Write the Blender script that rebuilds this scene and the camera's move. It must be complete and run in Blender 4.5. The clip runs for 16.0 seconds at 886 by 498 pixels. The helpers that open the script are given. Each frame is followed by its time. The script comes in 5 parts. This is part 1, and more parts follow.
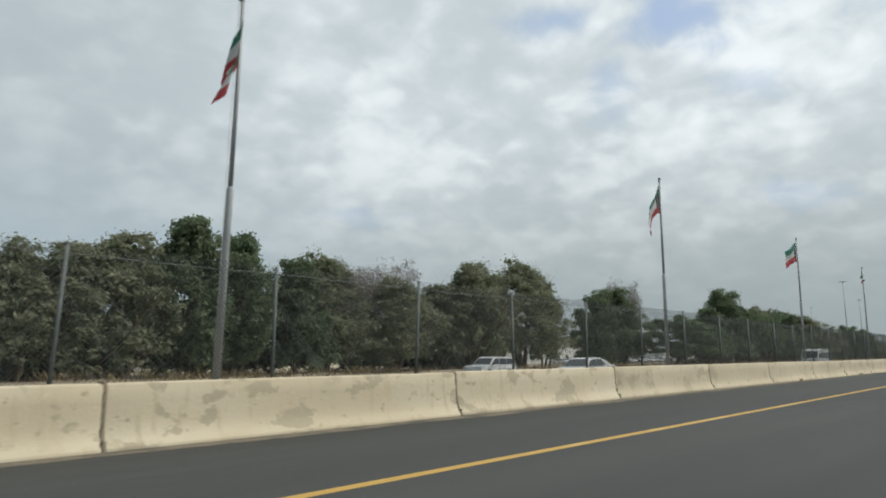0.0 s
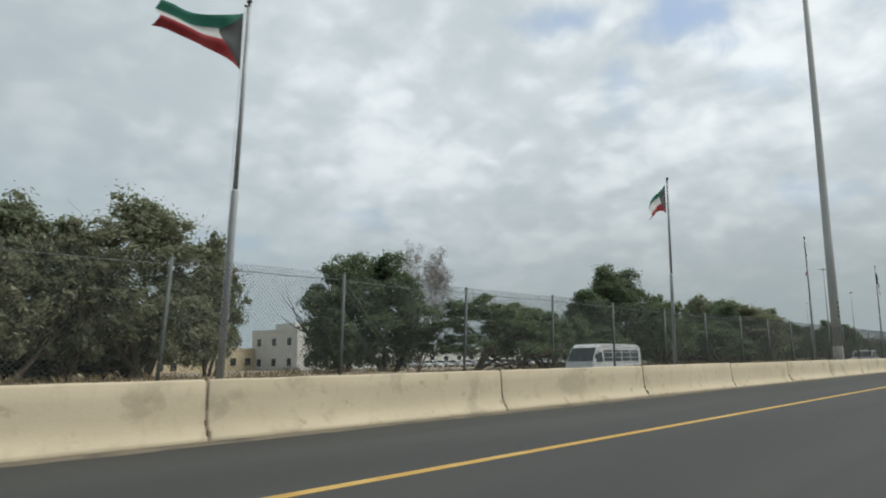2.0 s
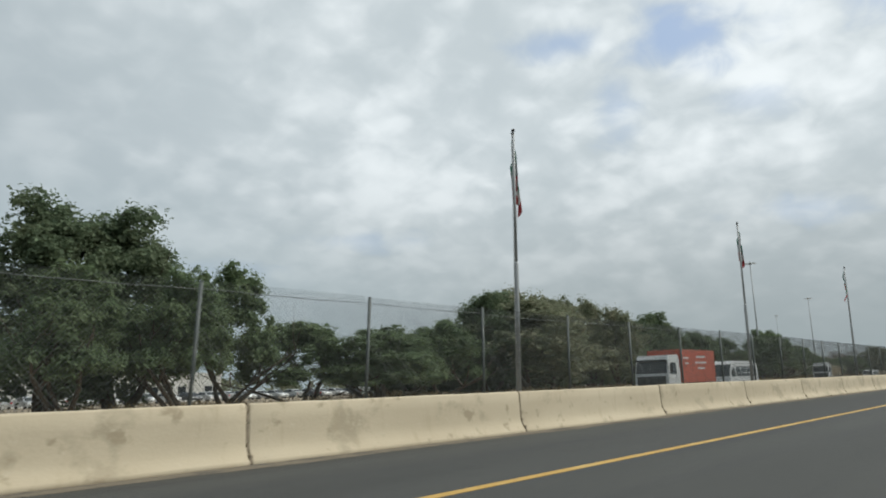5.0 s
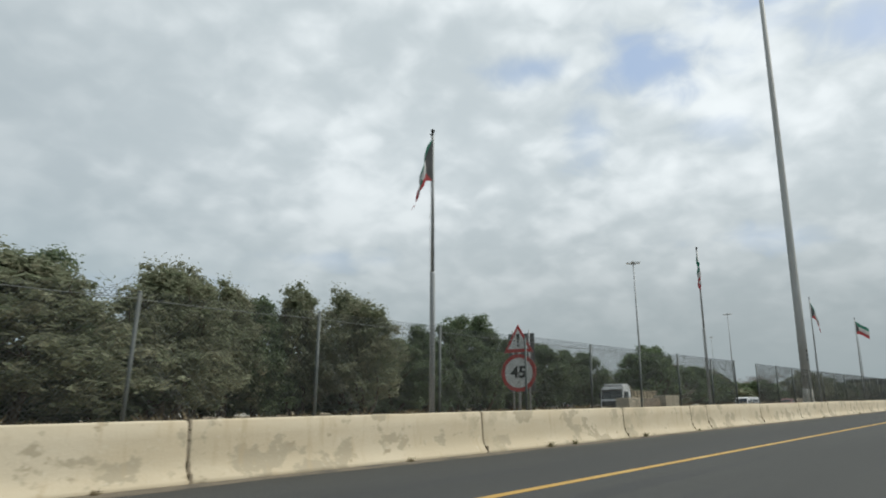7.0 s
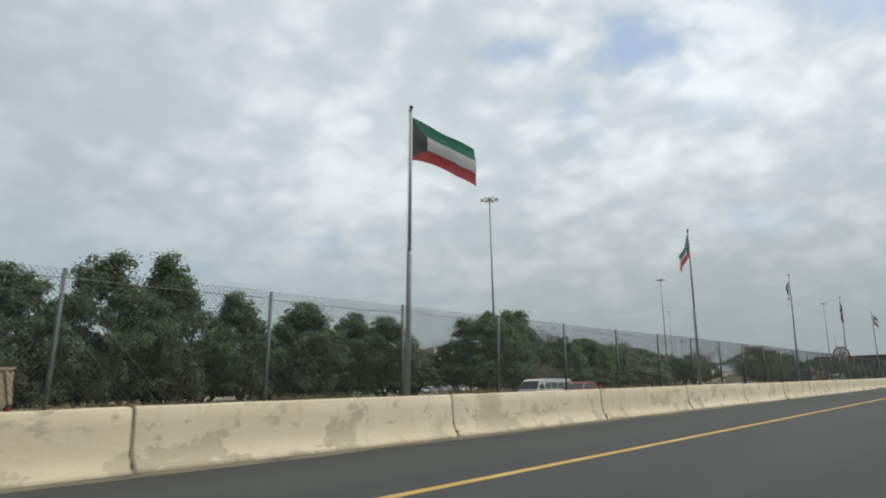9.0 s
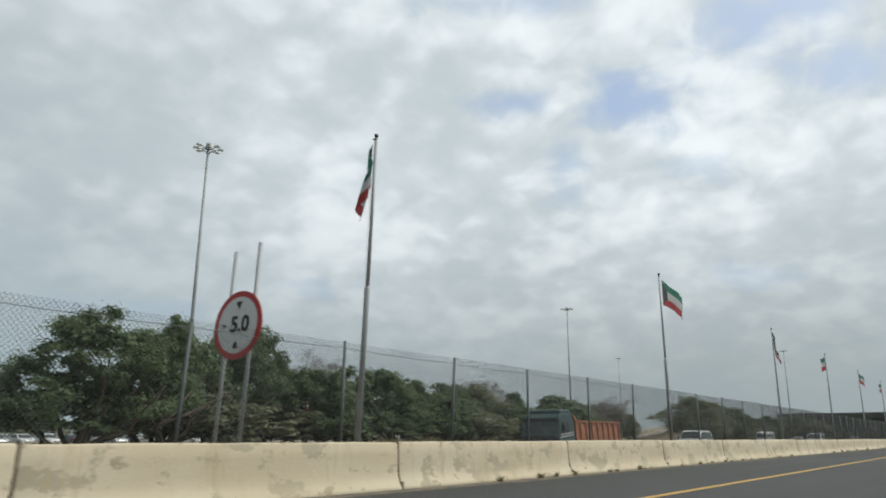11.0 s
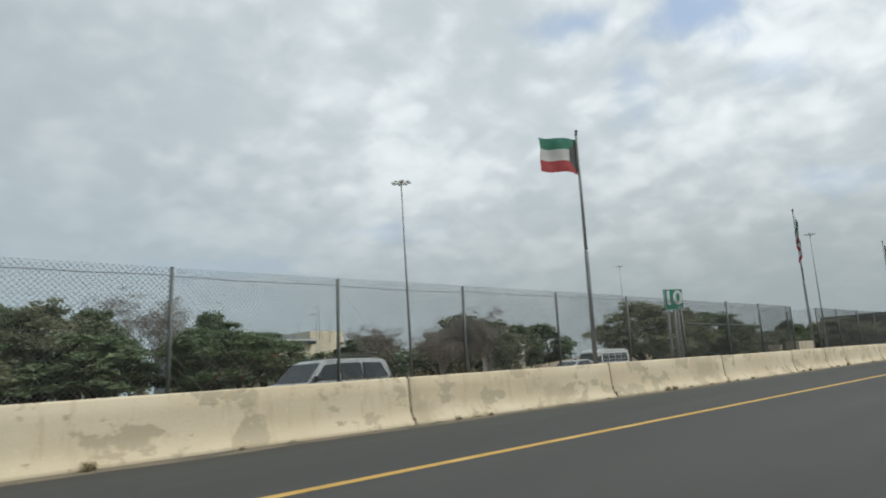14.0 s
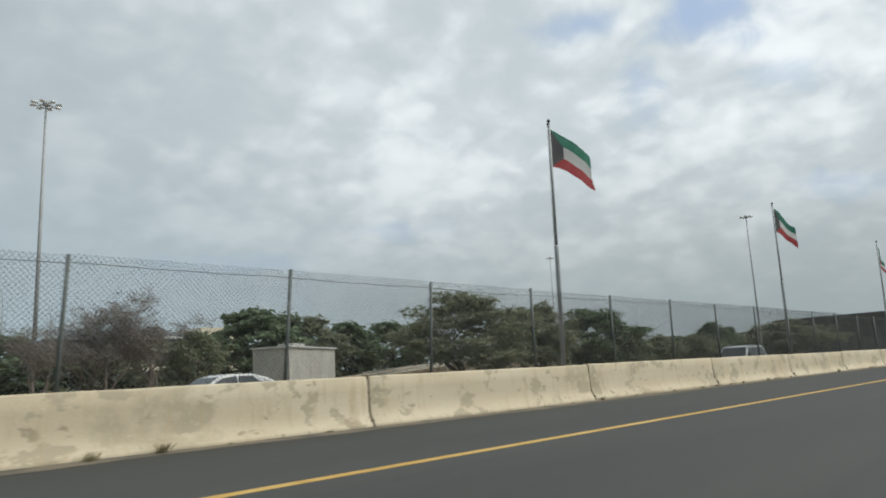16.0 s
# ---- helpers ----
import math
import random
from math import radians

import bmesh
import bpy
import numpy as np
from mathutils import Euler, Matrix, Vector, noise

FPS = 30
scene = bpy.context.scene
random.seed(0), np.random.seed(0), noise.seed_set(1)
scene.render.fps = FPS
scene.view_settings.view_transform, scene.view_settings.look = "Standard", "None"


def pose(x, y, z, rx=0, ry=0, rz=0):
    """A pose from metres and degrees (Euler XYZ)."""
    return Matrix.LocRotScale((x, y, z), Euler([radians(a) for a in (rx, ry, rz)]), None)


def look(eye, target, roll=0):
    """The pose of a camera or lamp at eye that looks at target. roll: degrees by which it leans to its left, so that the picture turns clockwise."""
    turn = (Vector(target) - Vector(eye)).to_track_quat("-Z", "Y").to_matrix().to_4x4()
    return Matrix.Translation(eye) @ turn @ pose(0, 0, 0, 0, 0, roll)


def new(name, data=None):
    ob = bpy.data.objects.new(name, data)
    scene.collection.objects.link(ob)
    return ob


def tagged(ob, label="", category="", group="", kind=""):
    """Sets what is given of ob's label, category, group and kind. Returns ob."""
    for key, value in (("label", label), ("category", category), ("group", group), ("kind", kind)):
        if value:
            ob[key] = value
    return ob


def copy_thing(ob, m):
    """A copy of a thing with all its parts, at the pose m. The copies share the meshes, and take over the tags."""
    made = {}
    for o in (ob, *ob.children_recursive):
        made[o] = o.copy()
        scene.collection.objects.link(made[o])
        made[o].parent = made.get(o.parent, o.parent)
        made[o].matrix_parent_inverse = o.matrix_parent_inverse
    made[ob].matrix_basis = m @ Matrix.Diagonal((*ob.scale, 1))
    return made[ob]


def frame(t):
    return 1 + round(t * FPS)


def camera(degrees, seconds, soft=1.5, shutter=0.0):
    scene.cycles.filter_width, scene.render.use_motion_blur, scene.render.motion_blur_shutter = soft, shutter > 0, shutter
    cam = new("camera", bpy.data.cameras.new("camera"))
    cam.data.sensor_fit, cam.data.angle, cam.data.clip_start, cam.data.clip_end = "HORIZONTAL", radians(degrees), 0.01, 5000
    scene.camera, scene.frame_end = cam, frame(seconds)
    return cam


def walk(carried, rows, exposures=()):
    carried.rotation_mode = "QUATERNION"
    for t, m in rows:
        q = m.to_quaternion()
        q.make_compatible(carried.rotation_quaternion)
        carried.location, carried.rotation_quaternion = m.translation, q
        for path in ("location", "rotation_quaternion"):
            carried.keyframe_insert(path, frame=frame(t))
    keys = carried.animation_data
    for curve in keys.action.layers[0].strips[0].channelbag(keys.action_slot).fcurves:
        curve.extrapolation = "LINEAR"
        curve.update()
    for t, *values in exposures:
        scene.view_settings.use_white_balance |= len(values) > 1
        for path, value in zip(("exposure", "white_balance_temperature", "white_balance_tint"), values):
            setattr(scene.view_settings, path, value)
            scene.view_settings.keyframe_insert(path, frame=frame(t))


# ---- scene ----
# World: x along the carriageway (the way of travel), y across it to the left, z up.
cam = camera(62.5, 16.0, soft=1.9, shutter=0.50)
# a telephone's sensor, read out line by line from the top
scene.cycles.rolling_shutter_type, scene.cycles.rolling_shutter_duration = "TOP", 0.08
PATH = [
    (0.0, pose(39.15, 0.08, 1.205, 98.75, 0.67, -50.15)),
    (0.5, pose(54.20, 0.04, 1.203, 98.64, 0.99, -49.78)),
    (1.0, pose(69.10, -0.01, 1.197, 98.80, 0.12, -49.55)),
    (1.5, pose(83.96, -0.07, 1.191, 98.83, 1.53, -49.17)),
    (2.0, pose(99.12, -0.10, 1.186, 98.81, 0.88, -49.29)),
    (2.5, pose(114.34, -0.08, 1.183, 98.50, 0.81, -49.40)),
    (3.0, pose(129.49, -0.03, 1.182, 99.46, 0.47, -49.09)),
    (3.5, pose(144.78, 0.02, 1.181, 99.24, -0.21, -49.95)),
    (4.0, pose(160.02, 0.07, 1.173, 100.49, 0.71, -48.53)),
    (4.5, pose(175.35, 0.13, 1.155, 100.73, 0.77, -49.13)),
    (5.0, pose(190.67, 0.18, 1.130, 100.70, 1.87, -49.12)),
    (7.5, pose(268.53, 0.17, 1.086, 102.18, 1.06, -52.31)),
    (8.0, pose(284.10, 0.09, 1.116, 101.08, 1.25, -52.17)),
    (10.5, pose(362.96, 0.33, 1.061, 100.81, 1.41, -52.76)),
    (11.0, pose(378.62, 0.29, 1.030, 104.53, 0.01, -53.65)),
    (11.5, pose(394.39, 0.22, 1.010, 105.32, -0.26, -54.61)),
    (12.0, pose(410.06, 0.13, 0.990, 101.80, 2.72, -51.73)),
    (12.5, pose(425.70, 0.03, 0.972, 99.60, 3.74, -50.25)),
    (13.0, pose(441.40, -0.05, 0.963, 99.58, 3.36, -48.00)),
    (13.5, pose(457.13, -0.14, 0.957, 99.44, 3.22, -47.24)),
    (14.0, pose(472.78, -0.20, 0.957, 99.78, 3.95, -47.01)),
    (14.5, pose(488.39, -0.25, 0.961, 99.95, 3.53, -48.17)),
    (15.0, pose(504.15, -0.26, 0.961, 100.46, 3.50, -47.02)),
    (15.5, pose(519.87, -0.27, 0.942, 99.71, 3.45, -45.62)),
    (16.0, pose(535.50, -0.27, 0.910, 99.76, 3.11, -46.74)),
]
walk(cam, PATH, [(0.0, -0.05, 6250, 6.5), (16.0, -0.05, 6250, 6.5)])

# ---------------------------------------------------------------- world and light
def build_world():
    w = bpy.data.worlds.new("sky")
    scene.world = w
    w.use_nodes = True
    nt = w.node_tree
    N, L = nt.nodes, nt.links
    N.clear()
    out = N.new("ShaderNodeOutputWorld")
    bg = N.new("ShaderNodeBackground")
    L.new(bg.outputs[0], out.inputs[0])
    sky = N.new("ShaderNodeTexSky")
    sky.sky_type = "NISHITA"
    sky.sun_disc = False
    sky.sun_elevation = radians(48)
    sky.sun_rotation = radians(100)
    sky.dust_density = 3.0
    tc = N.new("ShaderNodeTexCoord")
    sep = N.new("ShaderNodeSeparateXYZ")
    L.new(tc.outputs["Generated"], sep.inputs[0])

    def calc(op, a, b=None, clamp=False):
        n = N.new("ShaderNodeMath")
        n.operation, n.use_clamp = op, clamp
        for k, v in enumerate((a, b)):
            if v is None:
                continue
            if isinstance(v, (int, float)):
                n.inputs[k].default_value = v
            else:
                L.new(v, n.inputs[k])
        return n.outputs[0]

    # the cloud layer: a flat sheet seen in perspective
    up = calc("ADD", calc("MAXIMUM", sep.outputs[2], 0.0), 0.42)
    comb = N.new("ShaderNodeCombineXYZ")
    L.new(calc("DIVIDE", sep.outputs[0], up), comb.inputs[0])
    L.new(calc("DIVIDE", sep.outputs[1], up), comb.inputs[1])

    def cloud(scale, detail, rough, shift, distort=0.0):
        mp = N.new("ShaderNodeMapping")
        mp.inputs["Location"].default_value = shift
        L.new(comb.outputs[0], mp.inputs[0])
        n = N.new("ShaderNodeTexNoise")
        n.inputs["Scale"].default_value = scale
        n.inputs["Detail"].default_value = detail
        n.inputs["Roughness"].default_value = rough
        n.inputs["Distortion"].default_value = distort
        L.new(mp.outputs[0], n.inputs[0])
        return n.outputs["Fac"]

    def span(v, a, b, c, d):
        n = N.new("ShaderNodeMapRange")
        n.interpolation_type = "SMOOTHSTEP"
        L.new(v, n.inputs[0])
        for k, q in enumerate((a, b, c, d)):
            n.inputs[k + 1].default_value = q
        return n.outputs[0]

    def towards(d):
        n = N.new("ShaderNodeVectorMath")
        n.operation = "DOT_PRODUCT"
        L.new(tc.outputs["Generated"], n.inputs[0])
        n.inputs[1].default_value = Vector(d).normalized()
        return n.outputs["Value"]

    big = cloud(2.6, 3.0, 0.40, (5.3, 1.4, 0), 0.2)
    fine = cloud(7.5, 4.0, 0.42, (7.7, 2.0, 0), 0.3)
    puff = cloud(14.0, 4.0, 0.48, (1.3, 5.0, 0), 0.4)

    def billow(scale, shift, smooth):
        """Rounded heads with darker creases between them."""
        mp = N.new("ShaderNodeMapping")
        mp.inputs["Location"].default_value = shift
        L.new(comb.outputs[0], mp.inputs[0])
        wob = N.new("ShaderNodeTexNoise")
        wob.inputs["Scale"].default_value = scale * 0.9
        wob.inputs["Detail"].default_value = 3.0
        L.new(mp.outputs[0], wob.inputs[0])
        push = N.new("ShaderNodeVectorMath")
        push.operation = "MULTIPLY_ADD"
        L.new(wob.outputs["Color"], push.inputs[0])
        push.inputs[1].default_value = (1.3 / scale,) * 3
        L.new(mp.outputs[0], push.inputs[2])
        vor = N.new("ShaderNodeTexVoronoi")
        vor.feature = "SMOOTH_F1"
        vor.inputs["Scale"].default_value = scale
        vor.inputs["Smoothness"].default_value = smooth
        L.new(push.outputs[0], vor.inputs["Vector"])
        return vor.outputs["Distance"]

    heads = calc("ADD", calc("MULTIPLY", billow(6.0, (2.1, 0.4, 0), 0.5), 0.6), calc("MULTIPLY", billow(14.0, (0.3, 3.3, 0), 0.5), 0.4))
    body = calc("ADD", calc("ADD", calc("MULTIPLY", big, 0.45), calc("MULTIPLY", fine, 0.35)), calc("MULTIPLY", puff, 0.20))
    # the layer is torn open over the road ahead: bearing, height, half width and half height of each tear, in degrees
    bearing = calc("MULTIPLY", calc("ARCTAN2", sep.outputs[1], sep.outputs[0]), 57.2958)
    height = calc("MULTIPLY", calc("ARCSINE", sep.outputs[2]), 57.2958)
    ragged = calc("MULTIPLY", calc("SUBTRACT", calc("ADD", calc("MULTIPLY", fine, 0.45), calc("MULTIPLY", puff, 0.55)), 0.5), 5.0)
    tear = None
    for az, el, w, h, depth in ((20.5, 25.0, 5.4, 2.3, 1.0), (10.5, 29.0, 6.8, 2.8, 1.0), (5.5, 25.0, 3.6, 2.1, 0.9), (29.8, 25.8, 3.2, 1.3, 0.75), (25.8, 20.8, 1.8, 2.2, 0.5),
                                (15.5, 19.8, 2.4, 1.1, 0.35), (13.5, 11.6, 4.5, 0.9, 0.38), (47.0, 11.4, 4.0, 0.7, 0.30), (31.5, 33.0, 6.0, 1.6, 0.6), (60.0, 9.0, 6.0, 0.9, 0.25)):
        dx, dy = calc("DIVIDE", calc("SUBTRACT", bearing, az), w), calc("DIVIDE", calc("SUBTRACT", height, el), h)
        far = calc("ADD", calc("SQRT", calc("ADD", calc("MULTIPLY", dx, dx), calc("MULTIPLY", dy, dy))), ragged)
        hole = span(far, -0.2, 1.5, depth, 0.0)
        tear = hole if tear is None else calc("MAXIMUM", tear, hole)
    cover = calc("SUBTRACT", 1.0, tear, True)
    lump = span(heads, 0.20, 0.62, 1.0, 0.0)
    bright = span(calc("ADD", calc("MULTIPLY", body, 0.72), calc("ADD", calc("MULTIPLY", puff, 0.16), calc("MULTIPLY", lump, 0.14))), 0.335, 0.695, 0.0, 1.0)
    near_sun = span(towards((0.82, 0.22, 0.53)), 0.45, 0.97, 0.0, 1.0)
    low = span(sep.outputs[2], 0.0, 0.34, 0.0, 1.0)

    def blend(f, a, b):
        n = N.new("ShaderNodeMix")
        n.data_type = "RGBA"
        if isinstance(f, (int, float)):
            n.inputs[0].default_value = f
        else:
            L.new(f, n.inputs[0])
        for k, v in ((6, a), (7, b)):
            if isinstance(v, tuple):
                n.inputs[k].default_value = (*v, 1)
            else:
                L.new(v, n.inputs[k])
        return n.outputs[2]

    grey = blend(bright, (0.438, 0.488, 0.517), (0.500, 0.544, 0.568))
    white = blend(bright, (0.60, 0.645, 0.665), (0.95, 0.97, 0.975))
    sheet = blend(near_sun, grey, white)
    sheet = blend(low, blend(near_sun, (0.43, 0.515, 0.55), (0.35, 0.385, 0.39)), sheet)
    blue = N.new("ShaderNodeVectorMath")
    blue.operation = "SCALE"
    L.new(sky.outputs[0], blue.inputs[0])
    blue.inputs["Scale"].default_value = 0.10
    gap = blend(0.75, blue.outputs[0], (0.40, 0.52, 0.72))
    L.new(blend(cover, gap, sheet), bg.inputs[0])
    bg.inputs[1].default_value = 1.0


build_world()
sun = new("sun", bpy.data.lights.new("sun", "SUN"))
sun.data.energy, sun.data.angle, sun.data.color = 2.82, radians(32), (1.0, 0.95, 0.86)
sun.matrix_world = look((0, 0, 0), (-0.42, 0.50, -0.76))


# ---------------------------------------------------------------- materials
def material(name, base, rough=0.8, metal=0.0, spots=(), bump=0.0, bump_scale=30.0, islands=0.0, per_object=0.0, spec=0.5, thin=0.0):
    """spots: rows of (colour, scale, from, to, detail, stretch) laid over the base by world-size noise."""
    m = bpy.data.materials.new(name)
    m.use_nodes = True
    nt = m.node_tree
    N, L = nt.nodes, nt.links
    bsdf = N["Principled BSDF"]
    geo = N.new("ShaderNodeNewGeometry")
    value = None

    def rgb(c):
        n = N.new("ShaderNodeRGB")
        n.outputs[0].default_value = (*c, 1)
        return n.outputs[0]

    value = rgb(base)
    for colour, scale, lo, hi, detail, stretch in spots:
        mp = N.new("ShaderNodeMapping")
        mp.inputs["Scale"].default_value = stretch
        L.new(geo.outputs["Position"], mp.inputs[0])
        n = N.new("ShaderNodeTexNoise")
        n.inputs["Scale"].default_value = scale
        n.inputs["Detail"].default_value = detail
        n.inputs["Roughness"].default_value = 0.6
        L.new(mp.outputs[0], n.inputs[0])
        r = N.new("ShaderNodeMapRange")
        r.inputs[1].default_value, r.inputs[2].default_value = lo, hi
        L.new(n.outputs["Fac"], r.inputs[0])
        mix = N.new("ShaderNodeMix")
        mix.data_type = "RGBA"
        L.new(r.outputs[0], mix.inputs[0])
        L.new(value, mix.inputs[6])
        mix.inputs[7].default_value = (*colour, 1)
        value = mix.outputs[2]
    if islands or per_object:
        h = N.new("ShaderNodeHueSaturation")
        L.new(value, h.inputs["Color"])
        src = geo.outputs["Random Per Island"] if islands else N.new("ShaderNodeObjectInfo").outputs["Random"]
        amount = islands or per_object
        r = N.new("ShaderNodeMapRange")
        r.inputs[3].default_value, r.inputs[4].default_value = 1 - amount, 1 + amount
        L.new(src, r.inputs[0])
        L.new(r.outputs[0], h.inputs["Value"])
        value = h.outputs[0]
    L.new(value, bsdf.inputs["Base Color"])
    bsdf.inputs["Roughness"].default_value = rough
    bsdf.inputs["Metallic"].default_value = metal
    bsdf.inputs["Specular IOR Level"].default_value = spec
    if bump:
        n = N.new("ShaderNodeTexNoise")
        n.inputs["Scale"].default_value = bump_scale
        n.inputs["Detail"].default_value = 6
        L.new(geo.outputs["Position"], n.inputs[0])
        b = N.new("ShaderNodeBump")
        b.inputs["Strength"].default_value = bump
        b.inputs["Distance"].default_value = 0.02
        L.new(n.outputs["Fac"], b.inputs["Height"])
        L.new(b.outputs[0], bsdf.inputs["Normal"])
    if thin:
        tr = N.new("ShaderNodeBsdfTranslucent")
        L.new(value, tr.inputs[0])
        ms = N.new("ShaderNodeMixShader")
        ms.inputs[0].default_value = thin
        L.new(bsdf.outputs[0], ms.inputs[1])
        L.new(tr.outputs[0], ms.inputs[2])
        L.new(ms.outputs[0], N["Material Output"].inputs[0])
    return m


ONE = (1, 1, 1)
ASPHALT = material("asphalt", (0.037, 0.0372, 0.034), 0.85, spots=(((0.054, 0.054, 0.049), 0.35, 0.40, 0.70, 4, (0.12, 1, 1)), ((0.033, 0.033, 0.034), 0.9, 0.55, 0.75, 5, (0.05, 1.6, 1)), ((0.090, 0.089, 0.082), 55, 0.58, 0.75, 3, ONE)), bump=0.5, bump_scale=60)
YELLOW = material("yellow_paint", (0.492, 0.295, 0.057), 0.7, spots=(((0.246, 0.172, 0.074), 6, 0.55, 0.8, 6, (0.4, 1, 1)), ((0.574, 0.385, 0.115), 1.2, 0.5, 0.7, 4, ONE)), bump=0.2, bump_scale=50)
CONCRETE = material("barrier_concrete", (0.531, 0.447, 0.314), 0.9, spots=(
    ((0.584, 0.504, 0.372), 0.35, 0.42, 0.62, 5, (1, 1, 2.5)),
    ((0.405, 0.345, 0.245), 1.05, 0.550, 0.585, 5, (1, 1, 1.5)),
    ((0.364, 0.301, 0.206), 2.6, 0.62, 0.67, 5, (0.8, 1, 1.3)),
    ((0.433, 0.367, 0.256), 0.55, 0.60, 0.68, 6, (1, 1, 1.2)),
    ((0.442, 0.354, 0.230), 3.2, 0.55, 0.75, 6, (1.4, 1, 0.25)),
    ((0.601, 0.531, 0.407), 9, 0.60, 0.78, 5, ONE)), bump=0.22, bump_scale=22)
OLD_CONCRETE = material("smooth_barrier_concrete", (0.487, 0.411, 0.292), 0.9, spots=(
    ((0.540, 0.460, 0.332), 0.28, 0.42, 0.62, 5, (1, 1, 2.5)),
    ((0.400, 0.338, 0.238), 0.85, 0.55, 0.62, 6, (1, 1, 1.2)),
    ((0.354, 0.292, 0.199), 2.2, 0.60, 0.68, 6, (1, 1, 1.2)),
    ((0.416, 0.340, 0.230), 3.0, 0.56, 0.78, 6, (1.3, 1, 0.3)),
    ((0.549, 0.478, 0.354), 9, 0.60, 0.78, 5, ONE)), bump=0.22, bump_scale=22)
SCRAPE = material("scraped_concrete", (0.24, 0.195, 0.14), 0.95, spots=(((0.30, 0.25, 0.18), 20, 0.45, 0.6, 5, ONE),))
BLOCK = material("block_concrete", (0.411, 0.363, 0.276), 0.9, spots=(((0.284, 0.237, 0.166), 1.6, 0.5, 0.65, 5, ONE), ((0.474, 0.427, 0.332), 7, 0.55, 0.75, 5, ONE)), bump=0.4, bump_scale=18)
# dark grey all over, with paler patches drawn out upright
OLD_BRIDGE = material("dark_bridge_concrete", (0.085, 0.088, 0.082), 0.95, spots=(((0.125, 0.126, 0.115), 0.3, 0.45, 0.65, 5, (1, 1, 0.4)),), bump=0.3, bump_scale=6)
DARK_BLOCK = material("weathered_block", (0.22, 0.17, 0.12), 0.9, spots=(((0.32, 0.26, 0.19), 2.5, 0.5, 0.7, 5, ONE),), bump=0.4, bump_scale=18)
BERM = material("dark_spoil", (0.205, 0.168, 0.118), 1.0, spots=(((0.13, 0.108, 0.075), 1.1, 0.42, 0.6, 6, ONE), ((0.29, 0.245, 0.18), 4.5, 0.56, 0.7, 5, ONE), ((0.10, 0.10, 0.06), 0.5, 0.5, 0.65, 5, ONE)), bump=0.9, bump_scale=9)
DUST = material("gutter_dust", (0.160, 0.134, 0.098), 1.0, spots=(((0.090, 0.080, 0.066), 2.2, 0.48, 0.62, 6, (0.5, 1, 1)), ((0.225, 0.190, 0.140), 14, 0.55, 0.75, 5, ONE)), bump=0.6, bump_scale=30)
SAND = material("sand_ground", (0.295, 0.238, 0.164), 1.0, spots=(((0.197, 0.156, 0.107), 0.16, 0.45, 0.65, 6, ONE), ((0.361, 0.303, 0.221), 0.9, 0.52, 0.72, 6, ONE), ((0.131, 0.115, 0.082), 3.5, 0.62, 0.75, 5, ONE)), bump=0.6, bump_scale=6)
STEEL = material("galvanised_steel", (0.352, 0.365, 0.370), 0.6, 0.2, spots=(((0.273, 0.282, 0.277), 3.0, 0.45, 0.7, 5, (1, 1, 0.3)), ((0.422, 0.431, 0.422), 12, 0.55, 0.75, 4, ONE)), bump=0.1)
POST = material("fence_post_steel", (0.108, 0.120, 0.115), 0.65, 0.2, spots=(((0.16, 0.165, 0.152), 4.0, 0.5, 0.7, 5, ONE),), bump=0.15)
WIRE = material("chain_link_wire", (0.10, 0.108, 0.104), 0.75, 0.1)
MAST = material("lamp_column_paint", (0.475, 0.484, 0.475), 0.6, 0.0, spots=(((0.396, 0.400, 0.387), 1.2, 0.45, 0.65, 5, (1, 1, 0.2)), ((0.528, 0.528, 0.510), 5, 0.55, 0.75, 5, ONE)), bump=0.12)
LIME = material("whitewash", (0.546, 0.519, 0.458), 0.95, spots=(((0.334, 0.317, 0.282), 3.5, 0.5, 0.62, 6, (1, 1, 0.5)),), bump=0.3)
DARK_METAL = material("dark_metal", (0.05, 0.05, 0.05), 0.5, 0.6)
LAMP_GLASS = material("lamp_glass", (0.62, 0.64, 0.66), 0.25)
FLAG_GREEN = material("flag_green", (0.041, 0.171, 0.122), 0.85, spots=(((0.018, 0.135, 0.081), 3, 0.45, 0.7, 4, ONE),), thin=0.25)
FLAG_WHITE = material("flag_white", (0.504, 0.504, 0.495), 0.85, spots=(((0.468, 0.468, 0.459), 3, 0.45, 0.7, 4, ONE),), thin=0.25)
FLAG_RED = material("flag_red", (0.324, 0.050, 0.054), 0.85, spots=(((0.297, 0.027, 0.032), 3, 0.45, 0.7, 4, ONE),), thin=0.25)
FLAG_BLACK = material("flag_black", (0.04, 0.045, 0.047), 0.85, spots=(((0.055, 0.055, 0.057), 3, 0.45, 0.7, 4, ONE),))
SIGN_GREEN = material("sign_green", (0.015, 0.20, 0.13), 0.45, spots=(((0.02, 0.16, 0.11), 4, 0.5, 0.7, 4, ONE),))
SIGN_WHITE = material("sign_white", (0.594, 0.603, 0.594), 0.5, spots=(((0.504, 0.504, 0.486), 4, 0.5, 0.7, 5, ONE),))
SIGN_RED = material("sign_red", (0.40, 0.04, 0.035), 0.5, spots=(((0.32, 0.035, 0.03), 5, 0.5, 0.7, 4, ONE),))
WORN_PAINT = material("worn_black_paint", (0.045, 0.045, 0.045), 0.8, spots=(((0.28, 0.27, 0.25), 14, 0.52, 0.62, 5, ONE),))
SIGN_BLACK = material("sign_black", (0.02, 0.02, 0.02), 0.6)
